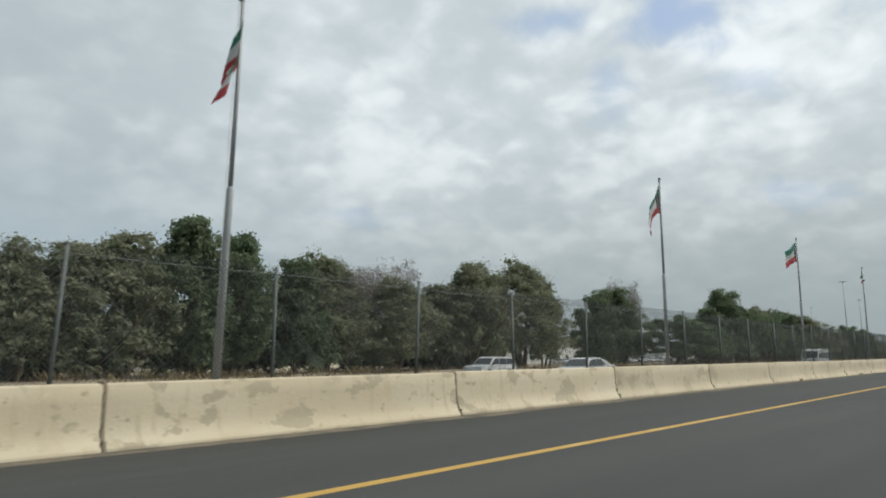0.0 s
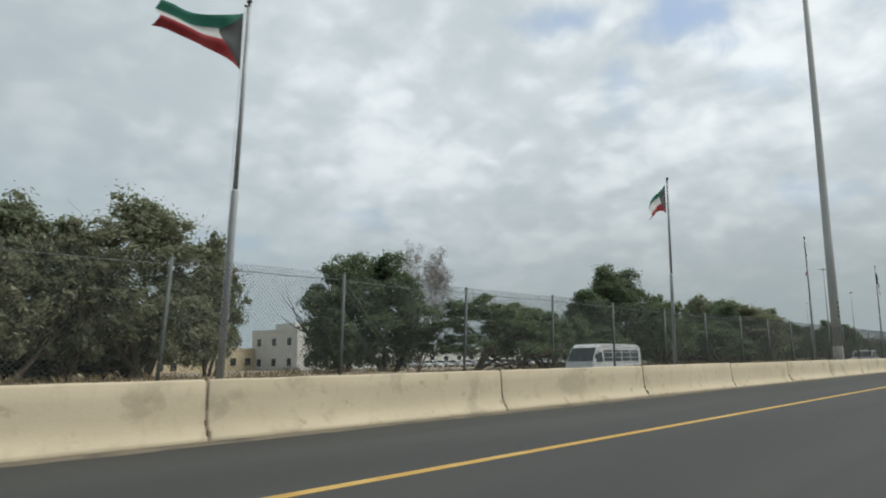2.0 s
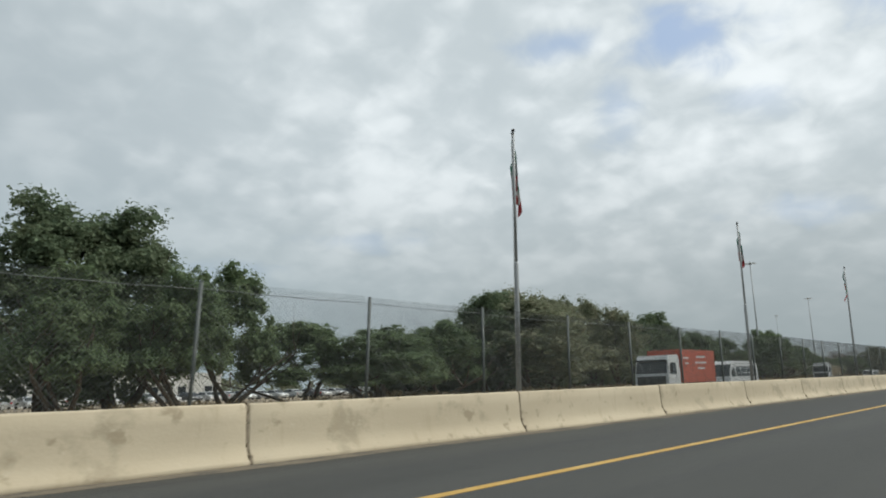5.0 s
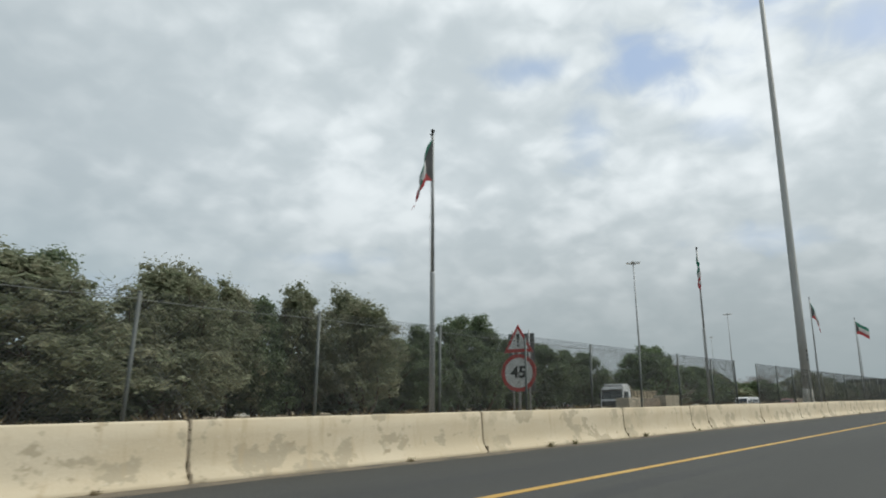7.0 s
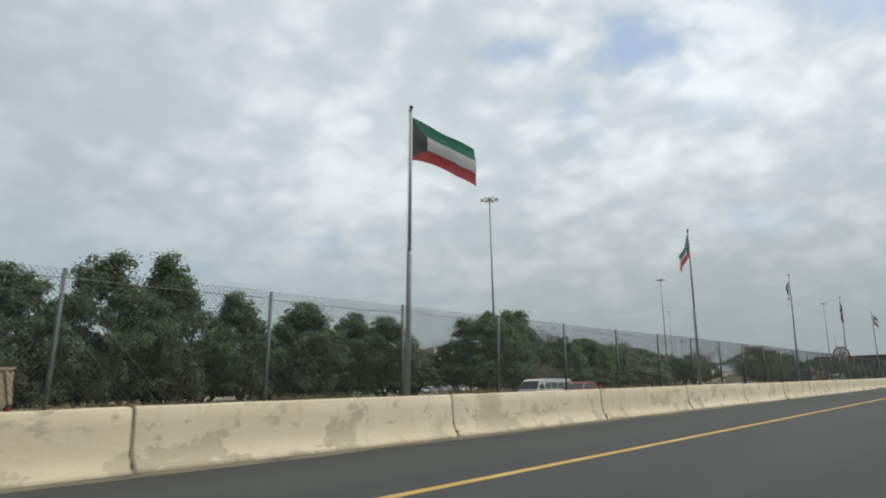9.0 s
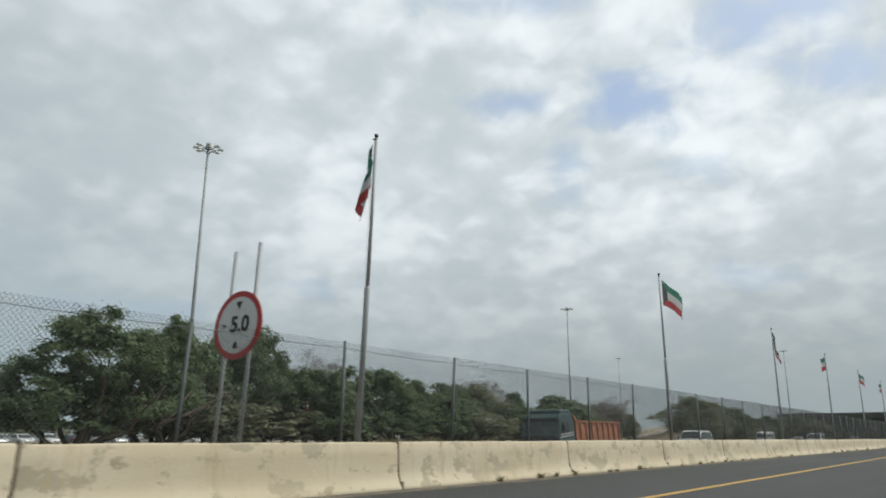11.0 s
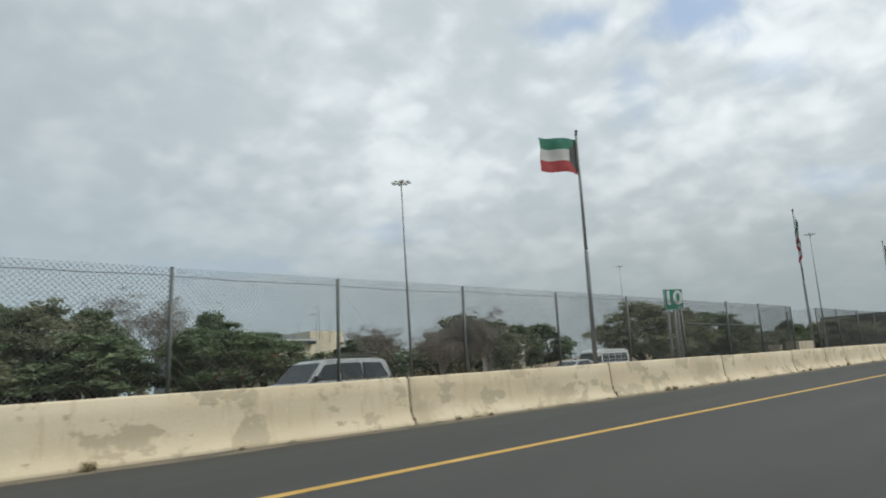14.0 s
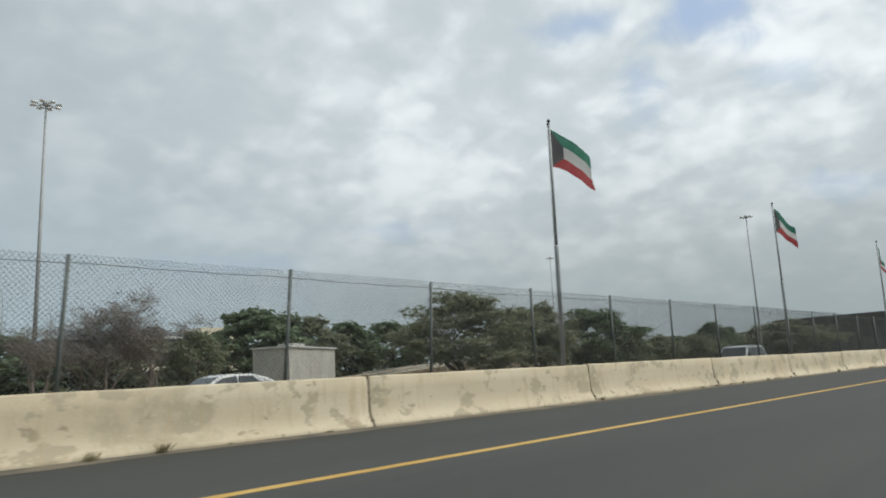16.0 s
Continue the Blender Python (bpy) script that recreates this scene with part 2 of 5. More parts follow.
BARK = material("tree_bark", (0.105, 0.082, 0.06), 0.95, spots=(((0.06, 0.047, 0.035), 5, 0.45, 0.65, 6, (1, 1, 0.25)), ((0.16, 0.13, 0.10), 9, 0.55, 0.75, 5, ONE)), bump=0.8, bump_scale=12)
PALE_BARK = material("pale_twigs", (0.21, 0.175, 0.145), 0.95, spots=(((0.14, 0.115, 0.095), 4, 0.45, 0.65, 5, ONE),), bump=0.5, bump_scale=12)
LEAF_DARK = material("dark_leaves", (0.160, 0.206, 0.126), 0.9, spec=0.15, spots=(((0.205, 0.240, 0.150), 0.35, 0.4, 0.65, 3, ONE), ((0.116, 0.156, 0.092), 1.2, 0.5, 0.7, 3, ONE)), islands=0.14, thin=0.4)
LEAF_OLIVE = material("olive_leaves", (0.236, 0.256, 0.170), 0.9, spec=0.15, spots=(((0.312, 0.306, 0.214), 0.30, 0.42, 0.65, 3, ONE), ((0.172, 0.206, 0.124), 1.0, 0.5, 0.7, 3, ONE)), islands=0.14, thin=0.4)
LEAF_GREEN = material("acacia_leaves", (0.165, 0.218, 0.122), 0.9, spec=0.15, spots=(((0.208, 0.256, 0.142), 0.35, 0.42, 0.65, 3, ONE), ((0.118, 0.162, 0.088), 1.1, 0.5, 0.7, 3, ONE)), islands=0.14, thin=0.4)
LEAF_DRY = material("dry_twig_leaves", (0.225, 0.200, 0.180), 0.95, spec=0.1, spots=(((0.285, 0.255, 0.230), 0.5, 0.42, 0.65, 3, ONE),), islands=0.35, thin=0.2)
DRY_GRASS = material("dry_grass", (0.27, 0.205, 0.115), 0.95, spots=(((0.16, 0.13, 0.07), 0.35, 0.4, 0.65, 4, ONE), ((0.12, 0.125, 0.055), 0.20, 0.55, 0.7, 3, ONE)), islands=0.4, thin=0.2)
WEED = material("green_weed", (0.270, 0.255, 0.150), 0.9, spec=0.1, spots=(((0.250, 0.200, 0.120), 1.5, 0.45, 0.65, 4, ONE),), islands=0.4, thin=0.2)
WALL_WHITE = material("white_plaster", (0.594, 0.594, 0.567), 0.9, spots=(((0.495, 0.486, 0.450), 0.4, 0.45, 0.65, 5, (1, 1, 0.4)),), bump=0.2, bump_scale=8)
WALL_BEIGE = material("beige_plaster", (0.55, 0.46, 0.31), 0.9, spots=(((0.45, 0.37, 0.24), 0.4, 0.45, 0.65, 5, (1, 1, 0.4)),), bump=0.2, bump_scale=8)
WALL_CREAM = material("cream_cladding", (0.66, 0.60, 0.46), 0.8, spots=(((0.58, 0.52, 0.39), 0.1, 0.45, 0.65, 4, ONE),))
WALL_GREY = material("grey_cladding", (0.22, 0.25, 0.27), 0.5, spots=(((0.17, 0.20, 0.22), 0.3, 0.45, 0.65, 4, ONE),))
WALL_RED = material("red_fascia", (0.34, 0.07, 0.045), 0.7, spots=(((0.26, 0.06, 0.04), 0.6, 0.45, 0.65, 4, ONE),))
HUT_GREY = material("hut_plaster", (0.43, 0.42, 0.385), 0.9, spots=(((0.36, 0.35, 0.32), 0.5, 0.45, 0.65, 5, (1, 1, 0.4)),), bump=0.2, bump_scale=8)
WINDOW_DARK = material("dark_window_glass", (0.03, 0.035, 0.04), 0.12)
TYRE = material("tyre_rubber", (0.02, 0.02, 0.02), 0.9, bump=0.2)
RIM = material("wheel_rim", (0.35, 0.35, 0.36), 0.35, 0.7)
CAR_WHITE = material("white_car_paint", (0.630, 0.630, 0.621), 0.25, spots=(((0.558, 0.549, 0.531), 1.2, 0.45, 0.7, 4, ONE),))
CAR_SILVER = material("silver_car_paint", (0.46, 0.475, 0.475), 0.3, 0.3, spots=(((0.28, 0.29, 0.29), 1.2, 0.45, 0.7, 4, ONE),))
CAR_DARK = material("dark_car_paint", (0.035, 0.04, 0.05), 0.3, spots=(((0.06, 0.06, 0.06), 1.2, 0.45, 0.7, 4, ONE),))
CAR_RED = material("red_car_paint", (0.33, 0.03, 0.025), 0.3)
TIPPER_ORANGE = material("tipper_orange", (0.44, 0.17, 0.085), 0.7, spots=(((0.33, 0.13, 0.07), 2, 0.48, 0.68, 5, ONE), ((0.30, 0.20, 0.13), 5, 0.62, 0.78, 5, ONE)))
TIPPER_TAN = material("tipper_tan", (0.38, 0.31, 0.20), 0.7, spots=(((0.28, 0.22, 0.14), 2, 0.48, 0.68, 5, ONE),))
CAB_TEAL = material("cab_teal", (0.045, 0.085, 0.085), 0.4, spots=(((0.07, 0.10, 0.10), 2, 0.48, 0.68, 5, ONE),))
CARGO_RED = material("cargo_red", (0.42, 0.085, 0.045), 0.55, spots=(((0.34, 0.075, 0.04), 1.5, 0.48, 0.68, 5, ONE),))
HEADLAMP = material("headlamp_glass", (0.6, 0.62, 0.62), 0.1)
TAIL_RED = material("tail_lamp_red", (0.35, 0.01, 0.01), 0.2)


# ---------------------------------------------------------------- mesh helpers
def mesh_of(name, verts, faces, mats, smooth=False, slots=None):
    me = bpy.data.meshes.new(name)
    me.from_pydata([tuple(v) for v in verts], [], [tuple(f) for f in faces])
    for m in (mats if isinstance(mats, (list, tuple)) else [mats]):
        me.materials.append(m)
    if slots is not None:
        me.polygons.foreach_set("material_index", slots)
    if smooth:
        me.polygons.foreach_set("use_smooth", [True] * len(me.polygons))
    me.update()
    return me


def part(name, me, parent, label="", at=None):
    ob = new(name, me)
    ob.parent = parent
    if at is not None:
        ob.matrix_basis = at
    if label:
        tagged(ob, label)
    return ob


def thing(name, label, category, at=None, group="", kind="", me=None):
    ob = new(name, me)
    if at is not None:
        ob.matrix_basis = at
    return tagged(ob, label, category, group, kind)


class Soup:
    """Collects boxes, tubes and sheets into one mesh."""

    def __init__(self):
        self.v, self.f = [], []

    def add(self, v, f):
        n = len(self.v)
        self.v += [tuple(q) for q in v]
        self.f += [tuple(i + n for i in q) for q in f]
        return self

    def box(self, x0, y0, z0, x1, y1, z1):
        v = [(x0, y0, z0), (x1, y0, z0), (x1, y1, z0), (x0, y1, z0), (x0, y0, z1), (x1, y0, z1), (x1, y1, z1), (x0, y1, z1)]
        return self.add(v, [(0, 3, 2, 1), (4, 5, 6, 7), (0, 1, 5, 4), (1, 2, 6, 5), (2, 3, 7, 6), (3, 0, 4, 7)])

    def slab(self, x0, y0, z0, x1, y1, z1, c=0.02):
        """A box with chamfered edges."""
        bm = bmesh.new()
        bmesh.ops.create_cube(bm, size=1, matrix=Matrix.Translation(((x0 + x1) / 2, (y0 + y1) / 2, (z0 + z1) / 2)) @ Matrix.Diagonal((x1 - x0, y1 - y0, z1 - z0, 1)))
        bmesh.ops.bevel(bm, geom=bm.edges[:], offset=c, segments=2, profile=0.6, affect="EDGES")
        bm.verts.index_update()
        self.add([v.co[:] for v in bm.verts], [[v.index for v in f.verts] for f in bm.faces])
        bm.free()
        return self

    def tube(self, pts, radii, sides=8, cap=True):
        pts = [Vector(p) for p in pts]
        n = len(self.v)
        for i, p in enumerate(pts):
            d = (pts[min(i + 1, len(pts) - 1)] - pts[max(i - 1, 0)]).normalized()
            a = d.orthogonal().normalized() if abs(d.z) < 0.99 else Vector((1, 0, 0))
            b = d.cross(a)
            for k in range(sides):
                t = 2 * math.pi * k / sides
                self.v.append(tuple(p + (a * math.cos(t) + b * math.sin(t)) * radii[i]))
        for i in range(len(pts) - 1):
            for k in range(sides):
                q = (k + 1) % sides
                self.f.append((n + i * sides + k, n + i * sides + q, n + (i + 1) * sides + q, n + (i + 1) * sides + k))
        if cap:
            self.f.append(tuple(n + k for k in reversed(range(sides))))
            self.f.append(tuple(n + (len(pts) - 1) * sides + k for k in range(sides)))
        return self

    def ball(self, c, r, seg=8, ring=5, squash=1.0):
        pts = [(c[0], c[1], c[2] + r * squash * math.sin(-math.pi / 2 + math.pi * i / ring)) for i in range(ring + 1)]
        rad = [max(r * math.cos(-math.pi / 2 + math.pi * i / ring), 0.001) for i in range(ring + 1)]
        return self.tube(pts, rad, seg)

    def prism(self, outline, axis_from, axis_to, put):
        """An outline of (a, b), swept along a third axis; put(a, b, c) gives the point."""
        n = len(outline)
        v = [put(a, b, axis_from) for a, b in outline] + [put(a, b, axis_to) for a, b in outline]
        f = [(i, (i + 1) % n, n + (i + 1) % n, n + i) for i in range(n)] + [tuple(reversed(range(n))), tuple(range(n, 2 * n))]
        return self.add(v, f)

    def done(self, name, mats, smooth=False, slots=None):
        return mesh_of(name, self.v, self.f, mats, smooth, slots)


# ---------------------------------------------------------------- ground and roads
X0, X1 = -60.0, 860.0
ROAD_FAR = -0.12          # level of the opposite carriageway


def ground_height(x, y):
    """Cross-section of the land: our road, the raised median, the opposite road, flat sand."""
    bump = noise.noise(Vector((x * 0.11, y * 0.19, 3.0)))
    small = noise.noise(Vector((x * 0.6, y * 0.7, 9.0)))
    if y < 10.5:
        return -0.06
    if y < 13.4:
        return 0.62 + 0.13 * bump + 0.06 * small
    if y < 15.0:
        k = (y - 13.4) / 1.6
        return (0.62 + 0.13 * bump) * (1 - k) + (ROAD_FAR - 0.08) * k
    if y < 40.0:
        return ROAD_FAR - 0.08
    return ROAD_FAR + 0.0 + min(1.0, (y - 40.0) / 8) * (0.25 + 0.30 * bump + 0.12 * small)


def build_ground():
    ys = [-3500, -400, -60, -8, 10.45, 10.55, 11.0, 11.5, 12.0, 12.5, 13.0, 13.4, 14.0, 14.6, 15.0, 40.0, 40.6, 42, 44, 46, 50, 55, 60, 66, 73, 81, 90, 100, 115, 140, 200, 400, 900, 3500]
    xs = [-3500, -800, -300] + [X0 + 3.0 * i for i in range(int((X1 - X0) / 3) + 1)] + [1100, 1700, 3800]
    verts = [(x, y, ground_height(x, y)) for x in xs for y in ys]
    n = len(ys)
    faces = [(i * n + j, (i + 1) * n + j, (i + 1) * n + j + 1, i * n + j + 1) for i in range(len(xs) - 1) for j in range(n - 1)]
    thing("ground", "dry sandy ground with a raised median strip", "ground", kind="structure", me=mesh_of("ground", verts, faces, SAND, True))


build_ground()
strip = lambda x0, x1, y0, y1, z0, z1: Soup().box(x0, y0, z0, x1, y1, z1)
thing("road", "dark grey worn asphalt carriageway beside the barrier", "road", kind="structure", me=strip(-900, 1600, -14.0, 10.22, -0.05, 0.0).done("road", ASPHALT))
thing("road", "dark grey asphalt carriageway beyond the median", "road", kind="structure", me=strip(-900, 1600, 15.2, 39.4, ROAD_FAR - 0.07, ROAD_FAR).done("far_road", ASPHALT))
lines = Soup()
for i in range(220):
    x = -140 + 5.0 * i
    lines.box(x, 5.44, -0.01, x + 4.996, 5.615, 0.004)
thing("edge_line", "continuous yellow painted edge line on the asphalt", "road marking", kind="structure", me=lines.done("edge_line", YELLOW))


def build_gutter():
    """Blown dust that lies along the barrier's foot, with an uneven edge."""
    v, f = [], []
    n = 0
    x = X0
    while x < 760:
        w = 0.30 + 0.26 * noise.noise(Vector((x * 0.35, 1, 0))) + 0.07 * noise.noise(Vector((x * 1.9, 5, 0)))
        v += [(x, 10.23 - max(w, 0.04), 0.003), (x, 10.14, 0.018), (x, 10.235, 0.035)]
        if n:
            f += [(n - 3, n, n + 1, n - 2), (n - 2, n + 1, n + 2, n - 1)]
        n += 3
        x += 0.35
    thing("gutter_dust", "sandy dust gathered along the foot of the barrier", "dust", kind="stuff", me=mesh_of("gutter_dust", v, f, DUST, True))


build_gutter()


# ---------------------------------------------------------------- concrete barrier
FACE = [(10.21, -0.02), (10.211, 0.070), (10.228, 0.095), (10.279, 0.160), (10.318, 0.225), (10.343, 0.29), (10.360, 0.37), (10.372, 0.47), (10.388, 0.70), (10.405, 0.935), (10.425, 0.962), (10.455, 0.969),
        (10.565, 0.969), (10.595, 0.962), (10.615, 0.935), (10.66, 0.30), (10.74, 0.165), (10.80, 0.08), (10.80, -0.02)]


def barrier_mesh(prof, length, seed, mat, name):
    """A cast profile along x, slightly uneven, with worn ends."""
    rnd = random.Random(seed)
    stations = [0.0, 0.03] + [length * k / 12 for k in range(1, 12)] + [length - 0.03, length]
    chip = [rnd.uniform(0.0, 0.03) * (rnd.random() < 0.25) for x in stations]
    v, f = [], []
    m = len(prof)
    for i, x in enumerate(stations):
        edge = i in (0, len(stations) - 1)
        for y, z in prof:
            yy = 10.51 + (y - 10.51) * (0.94 if edge else 1.0)
            zz = z - ((0.015 + chip[i]) if edge and z > 0.5 else chip[i] * 0.3 if z > 0.93 else 0) + rnd.uniform(-0.004, 0.004) * (z > 0.05)
            v.append((x, yy + rnd.uniform(-0.004, 0.004), zz))
    for i in range(len(stations) - 1):
        for j in range(m):
            f.append((i * m + j, (i + 1) * m + j, (i + 1) * m + (j + 1) % m, i * m + (j + 1) % m))
    f.append(tuple(range(m)))
    f.append(tuple(reversed(range((len(stations) - 1) * m, len(stations) * m))))
    me = mesh_of(name, v, f, mat, True)
    for cap in (me.polygons[len(f) - 1], me.polygons[len(f) - 2]):
        cap.use_smooth = False
    return me


B_LABEL = "beige concrete barrier unit with patched stains and a dark joint"


def barrier_unit(length, x, z, seed, mat):
    """A cast wall with a flared foot; crumbled mortar stands in the joint at its end."""
    unit = thing("concrete_barrier", B_LABEL, "barrier", pose(x, 0, z), "median barrier units")
    part("wall", barrier_mesh(FACE, length, seed, mat, "wall"), unit)
    q = random.Random(seed)
    s = Soup()
    for k in range(6):
        zz = 0.03 + 0.16 * k
        yy = 10.215 + (0.0 if k == 0 else 0.10 if k == 1 else 0.135 + 0.01 * k)
        s.box(length + 0.004, yy + q.uniform(0, 0.03), zz, length + 0.046, yy + 0.2, zz + q.uniform(0.13, 0.165))
    part("joint_mortar", s.done("joint_mortar", SCRAPE), unit, "dark crumbled mortar in the joint")
    return unit


def scrape(unit, x0, x1, count, seed):
    """Slanting scrape marks left in the face of a unit."""
    q = random.Random(seed)
    s = Soup()
    face = lambda px, pz: (px, 10.369 + (pz - 0.47) * 0.0667, pz)
    for i in range(count):
        px, pz = q.uniform(x0, x1), q.uniform(0.50, 0.88)
        length, wide = q.uniform(0.15, 0.75), q.uniform(0.006, 0.022)
        rise = length * q.uniform(0.12, 0.3)
        top = min(pz + rise, 0.92)
        n = 5
        low = [face(px + length * j / n, pz + (top - pz) * j / n + q.uniform(-0.006, 0.006)) for j in range(n + 1)]
        high = [(a, c, z + wide * math.sin(math.pi * (j + 0.4) / (n + 0.8))) for j, (a, c, z) in enumerate(low)]
        s.add(low + high, [(j, j + 1, n + 2 + j, n + 1 + j) for j in range(n)])
    part("scrape", s.done("scrape", SCRAPE), unit, "dark slanting scrape marks in the concrete")


JOINTS = (44.24, 52.07, 59.68, 67.49, 74.99, 82.77, 90.26, 98.07, 105.73, 113.56, 121.13, 128.94, 136.48, 144.24, 151.86, 159.74, 167.24, 174.94, 
    182.55, 190.17, 197.84, 205.38, 213.08, 275.36, 281.38, 283.22, 290.77, 298.50, 306.18, 368.05, 375.68, 383.41, 390.99, 398.69, 406.43, 414.05, 421.89, 
    429.63, 437.24, 444.98, 452.55, 460.03, 467.91, 475.61, 483.27, 498.80, 506.20, 510.90, 514.07, 521.40, 529.55, 537.15, 544.90, 552.61, 560.46)


def joint_row(known, step, first, last):
    """All the joints or posts along the road: those known, and even steps where none is known."""
    row = [known[0]]
    for q in known[1:]:
        n, a = max(1, round((q - row[-1]) / step)), row[-1]
        row += [a + (q - a) * k / n for k in range(1, n + 1)]
    while row[0] > first:
        row.insert(0, row[0] - step)
    while row[-1] < last:
        row.append(row[-1] + step)
    return row


SCRAPED = {82: (6.30, 6.75, 26, 46), 90: (0.10, 2.0, 20, 47)}
rnd = random.Random(4)
ends = joint_row(JOINTS, 7.70, -56, 745)
for k, (x, nxt) in enumerate(zip(ends, ends[1:])):
    long = nxt - x - 0.05
    unit = barrier_unit(long, x + 0.025, rnd.uniform(-0.012, 0.012), 30 + k, OLD_CONCRETE if 59 < x < 250 else CONCRETE)
    if int(x) in SCRAPED:
        scrape(unit, *SCRAPED[int(x)])


# ---------------------------------------------------------------- chain-link fence
BAY = 3.849
FENCE_Y = 11.03
fence = thing("chain_link_fence", "tall chain-link fence on dark steel posts behind the barrier", "fence")


def mesh_panel(w=BAY):
    s = Soup()
    z0, z1, r = 0.95, 2.94, 0.0038
    step = 0.086
    n = int((w + z1 - z0) / step) + 1
    for k in range(n + 1):
        a = -(z1 - z0) + k * step
        for sign in (1, -1):
            x0, x1 = a, a + (z1 - z0)
            p, q = z0, z1
            if x0 < 0:
                p, x0 = z0 - x0, 0.0
            if x1 > w:
                q, x1 = z1 - (x1 - w), w
            if q - p < 0.02:
                continue
            pts = [(x0, 0.003 * sign, p), (x1, 0.003 * sign, q)]
            if q == z1:
                pts.append((x1 + 0.03, 0.003 * sign, q + 0.05))
            if sign < 0:
                pts = [(w - u, y, z) for u, y, z in pts]
            s.tube(pts, [r] * len(pts), 3, cap=False)
    return s.done("mesh_panel", WIRE)


def sag_wire():
    s = Soup()
    s.tube([(BAY * i / 6, 0.012, 2.845 - 0.02 * math.sin(math.pi * i / 6) + 0.008 * (i % 2)) for i in range(7)], [0.0065] * 7, 5)
    return s.done("line_wire", POST)


PANEL, LINE = mesh_panel(), sag_wire()
POST_MESH = Soup().tube([(0, 0, 0.45), (0, 0, 2.975)], [0.033, 0.033], 10).ball((0, 0, 2.975), 0.038, 10, 4, 0.6).done("post", POST, True)
SHORT_POST = Soup().tube([(0, 0, 0.45), (0, 0, 2.66)], [0.036, 0.036], 10).done("post", POST, True)
POSTS = (70.69, 74.44, 78.48, 82.10, 89.85, 101.34, 112.89, 116.84, 120.49, 124.34, 128.26, 132.20, 136.05, 139.69, 151.20, 155.04, 162.78, 166.51, 
    174.26, 178.09, 181.80, 185.74, 189.50, 200.97, 278.36, 286.11, 289.57, 293.30, 297.10, 300.84, 308.98, 312.99, 316.79, 370.82, 374.67, 378.52, 382.26, 
    389.93, 393.74, 397.54, 401.54, 405.26, 409.13, 412.87, 416.79, 420.64, 424.60, 428.25, 432.20, 436.00, 439.84, 443.68, 447.46, 451.29, 455.13, 459.00, 
    462.85, 466.67, 470.41, 474.30, 478.57, 482.01, 485.75, 489.61, 493.42, 497.40, 501.18, 504.89, 508.87, 512.73, 516.48, 520.41, 524.23, 528.11, 531.93, 535.71, 
    539.59, 543.43, 547.24, 551.12, 555.11)
LEANING = {293: (0, -3.0), 297: (2, -9.0), 300: (0, -5.0), 289: (0, -1.5), 112: (0, 2.5)}
OPENINGS = (508, 289)
rnd = random.Random(8)
posts = joint_row(POSTS, 3.85, -20, 700)
for x, nxt in zip(posts, posts[1:]):
    tilt = LEANING.get(int(x), (rnd.uniform(-1, 1), rnd.uniform(-1.2, 1.2)))
    part("post", SHORT_POST if int(x) == 496 or int(x) == 497 else POST_MESH, fence, at=pose(x, FENCE_Y, rnd.uniform(-0.03, 0.03), tilt[0], tilt[1], 0))
    if int(x) in OPENINGS:
        continue
    wide = Matrix.Diagonal(((nxt - x) / BAY, 1, 1, 1))
    part("mesh_panel", PANEL, fence, at=pose(x, FENCE_Y + 0.035, rnd.uniform(-0.02, 0.02)) @ wide)
    part("line_wire", LINE, fence, at=pose(x, FENCE_Y, rnd.uniform(-0.02, 0.02)) @ wide)
RETURN = mesh_panel(1.6)
for x in (508.87, 512.73):
    part("mesh_panel", RETURN, fence, "chain-link return beside an opening", at=pose(x, FENCE_Y + 0.02, 0, 0, 0, 80))
    part("post", POST_MESH, fence, at=pose(x + 0.25, FENCE_Y + 1.6, 0, 2, 1, 0))
part("rail", Soup().tube([(497.4, FENCE_Y + 0.06, 2.13), (505.0, FENCE_Y + 0.06, 2.10)], [0.03, 0.03], 8).done("rail", POST, True), fence, "dark horizontal pipe rail")


# ---------------------------------------------------------------- flagpoles and flags
POLE_Y, POLE_TOP = 11.77, 8.45


def flagpole_parts():
    low = Soup().tube([(0, 0, 0.45), (0, 0, 4.45), (0, 0, 4.5)], [0.075, 0.066, 0.052], 12).done("lower_tube", STEEL, True)
    up = Soup().tube([(0, 0, 4.5), (0, 0, 8.28)], [0.048, 0.038], 12).done("upper_tube", STEEL, True)
    cap = Soup().ball((0, 0, 8.40), 0.055, 10, 6).tube([(0, 0, 8.25), (0, 0, 8.36)], [0.03, 0.03], 8).tube([(-0.10, 0, 8.28), (0.02, 0, 8.28)], [0.022, 0.022], 6).done("pole_cap", DARK_METAL, True)
    rope = Soup().tube([(-0.085, 0, 8.26), (-0.10, 0.01, 5.5), (-0.08, 0, 2.2)], [0.006] * 3, 4).done("halyard", WALL_WHITE)
    foot = Soup().slab(-0.16, -0.16, 0.42, 0.16, 0.16, 0.66, 0.02).done("base", BLOCK)
    return low, up, cap, rope, foot


POLE_PARTS = flagpole_parts()


def flagpole(x, lean):
    p = thing("flagpole", "tall grey steel flagpole in two tube sections behind the fence", "flagpole", pose(x, POLE_Y, 0, lean[0], lean[1], 0), "row of flagpoles")
    for name, me in zip(("lower_tube", "upper_tube", "pole_cap", "halyard", "base"), POLE_PARTS):
        part(name, me, p)


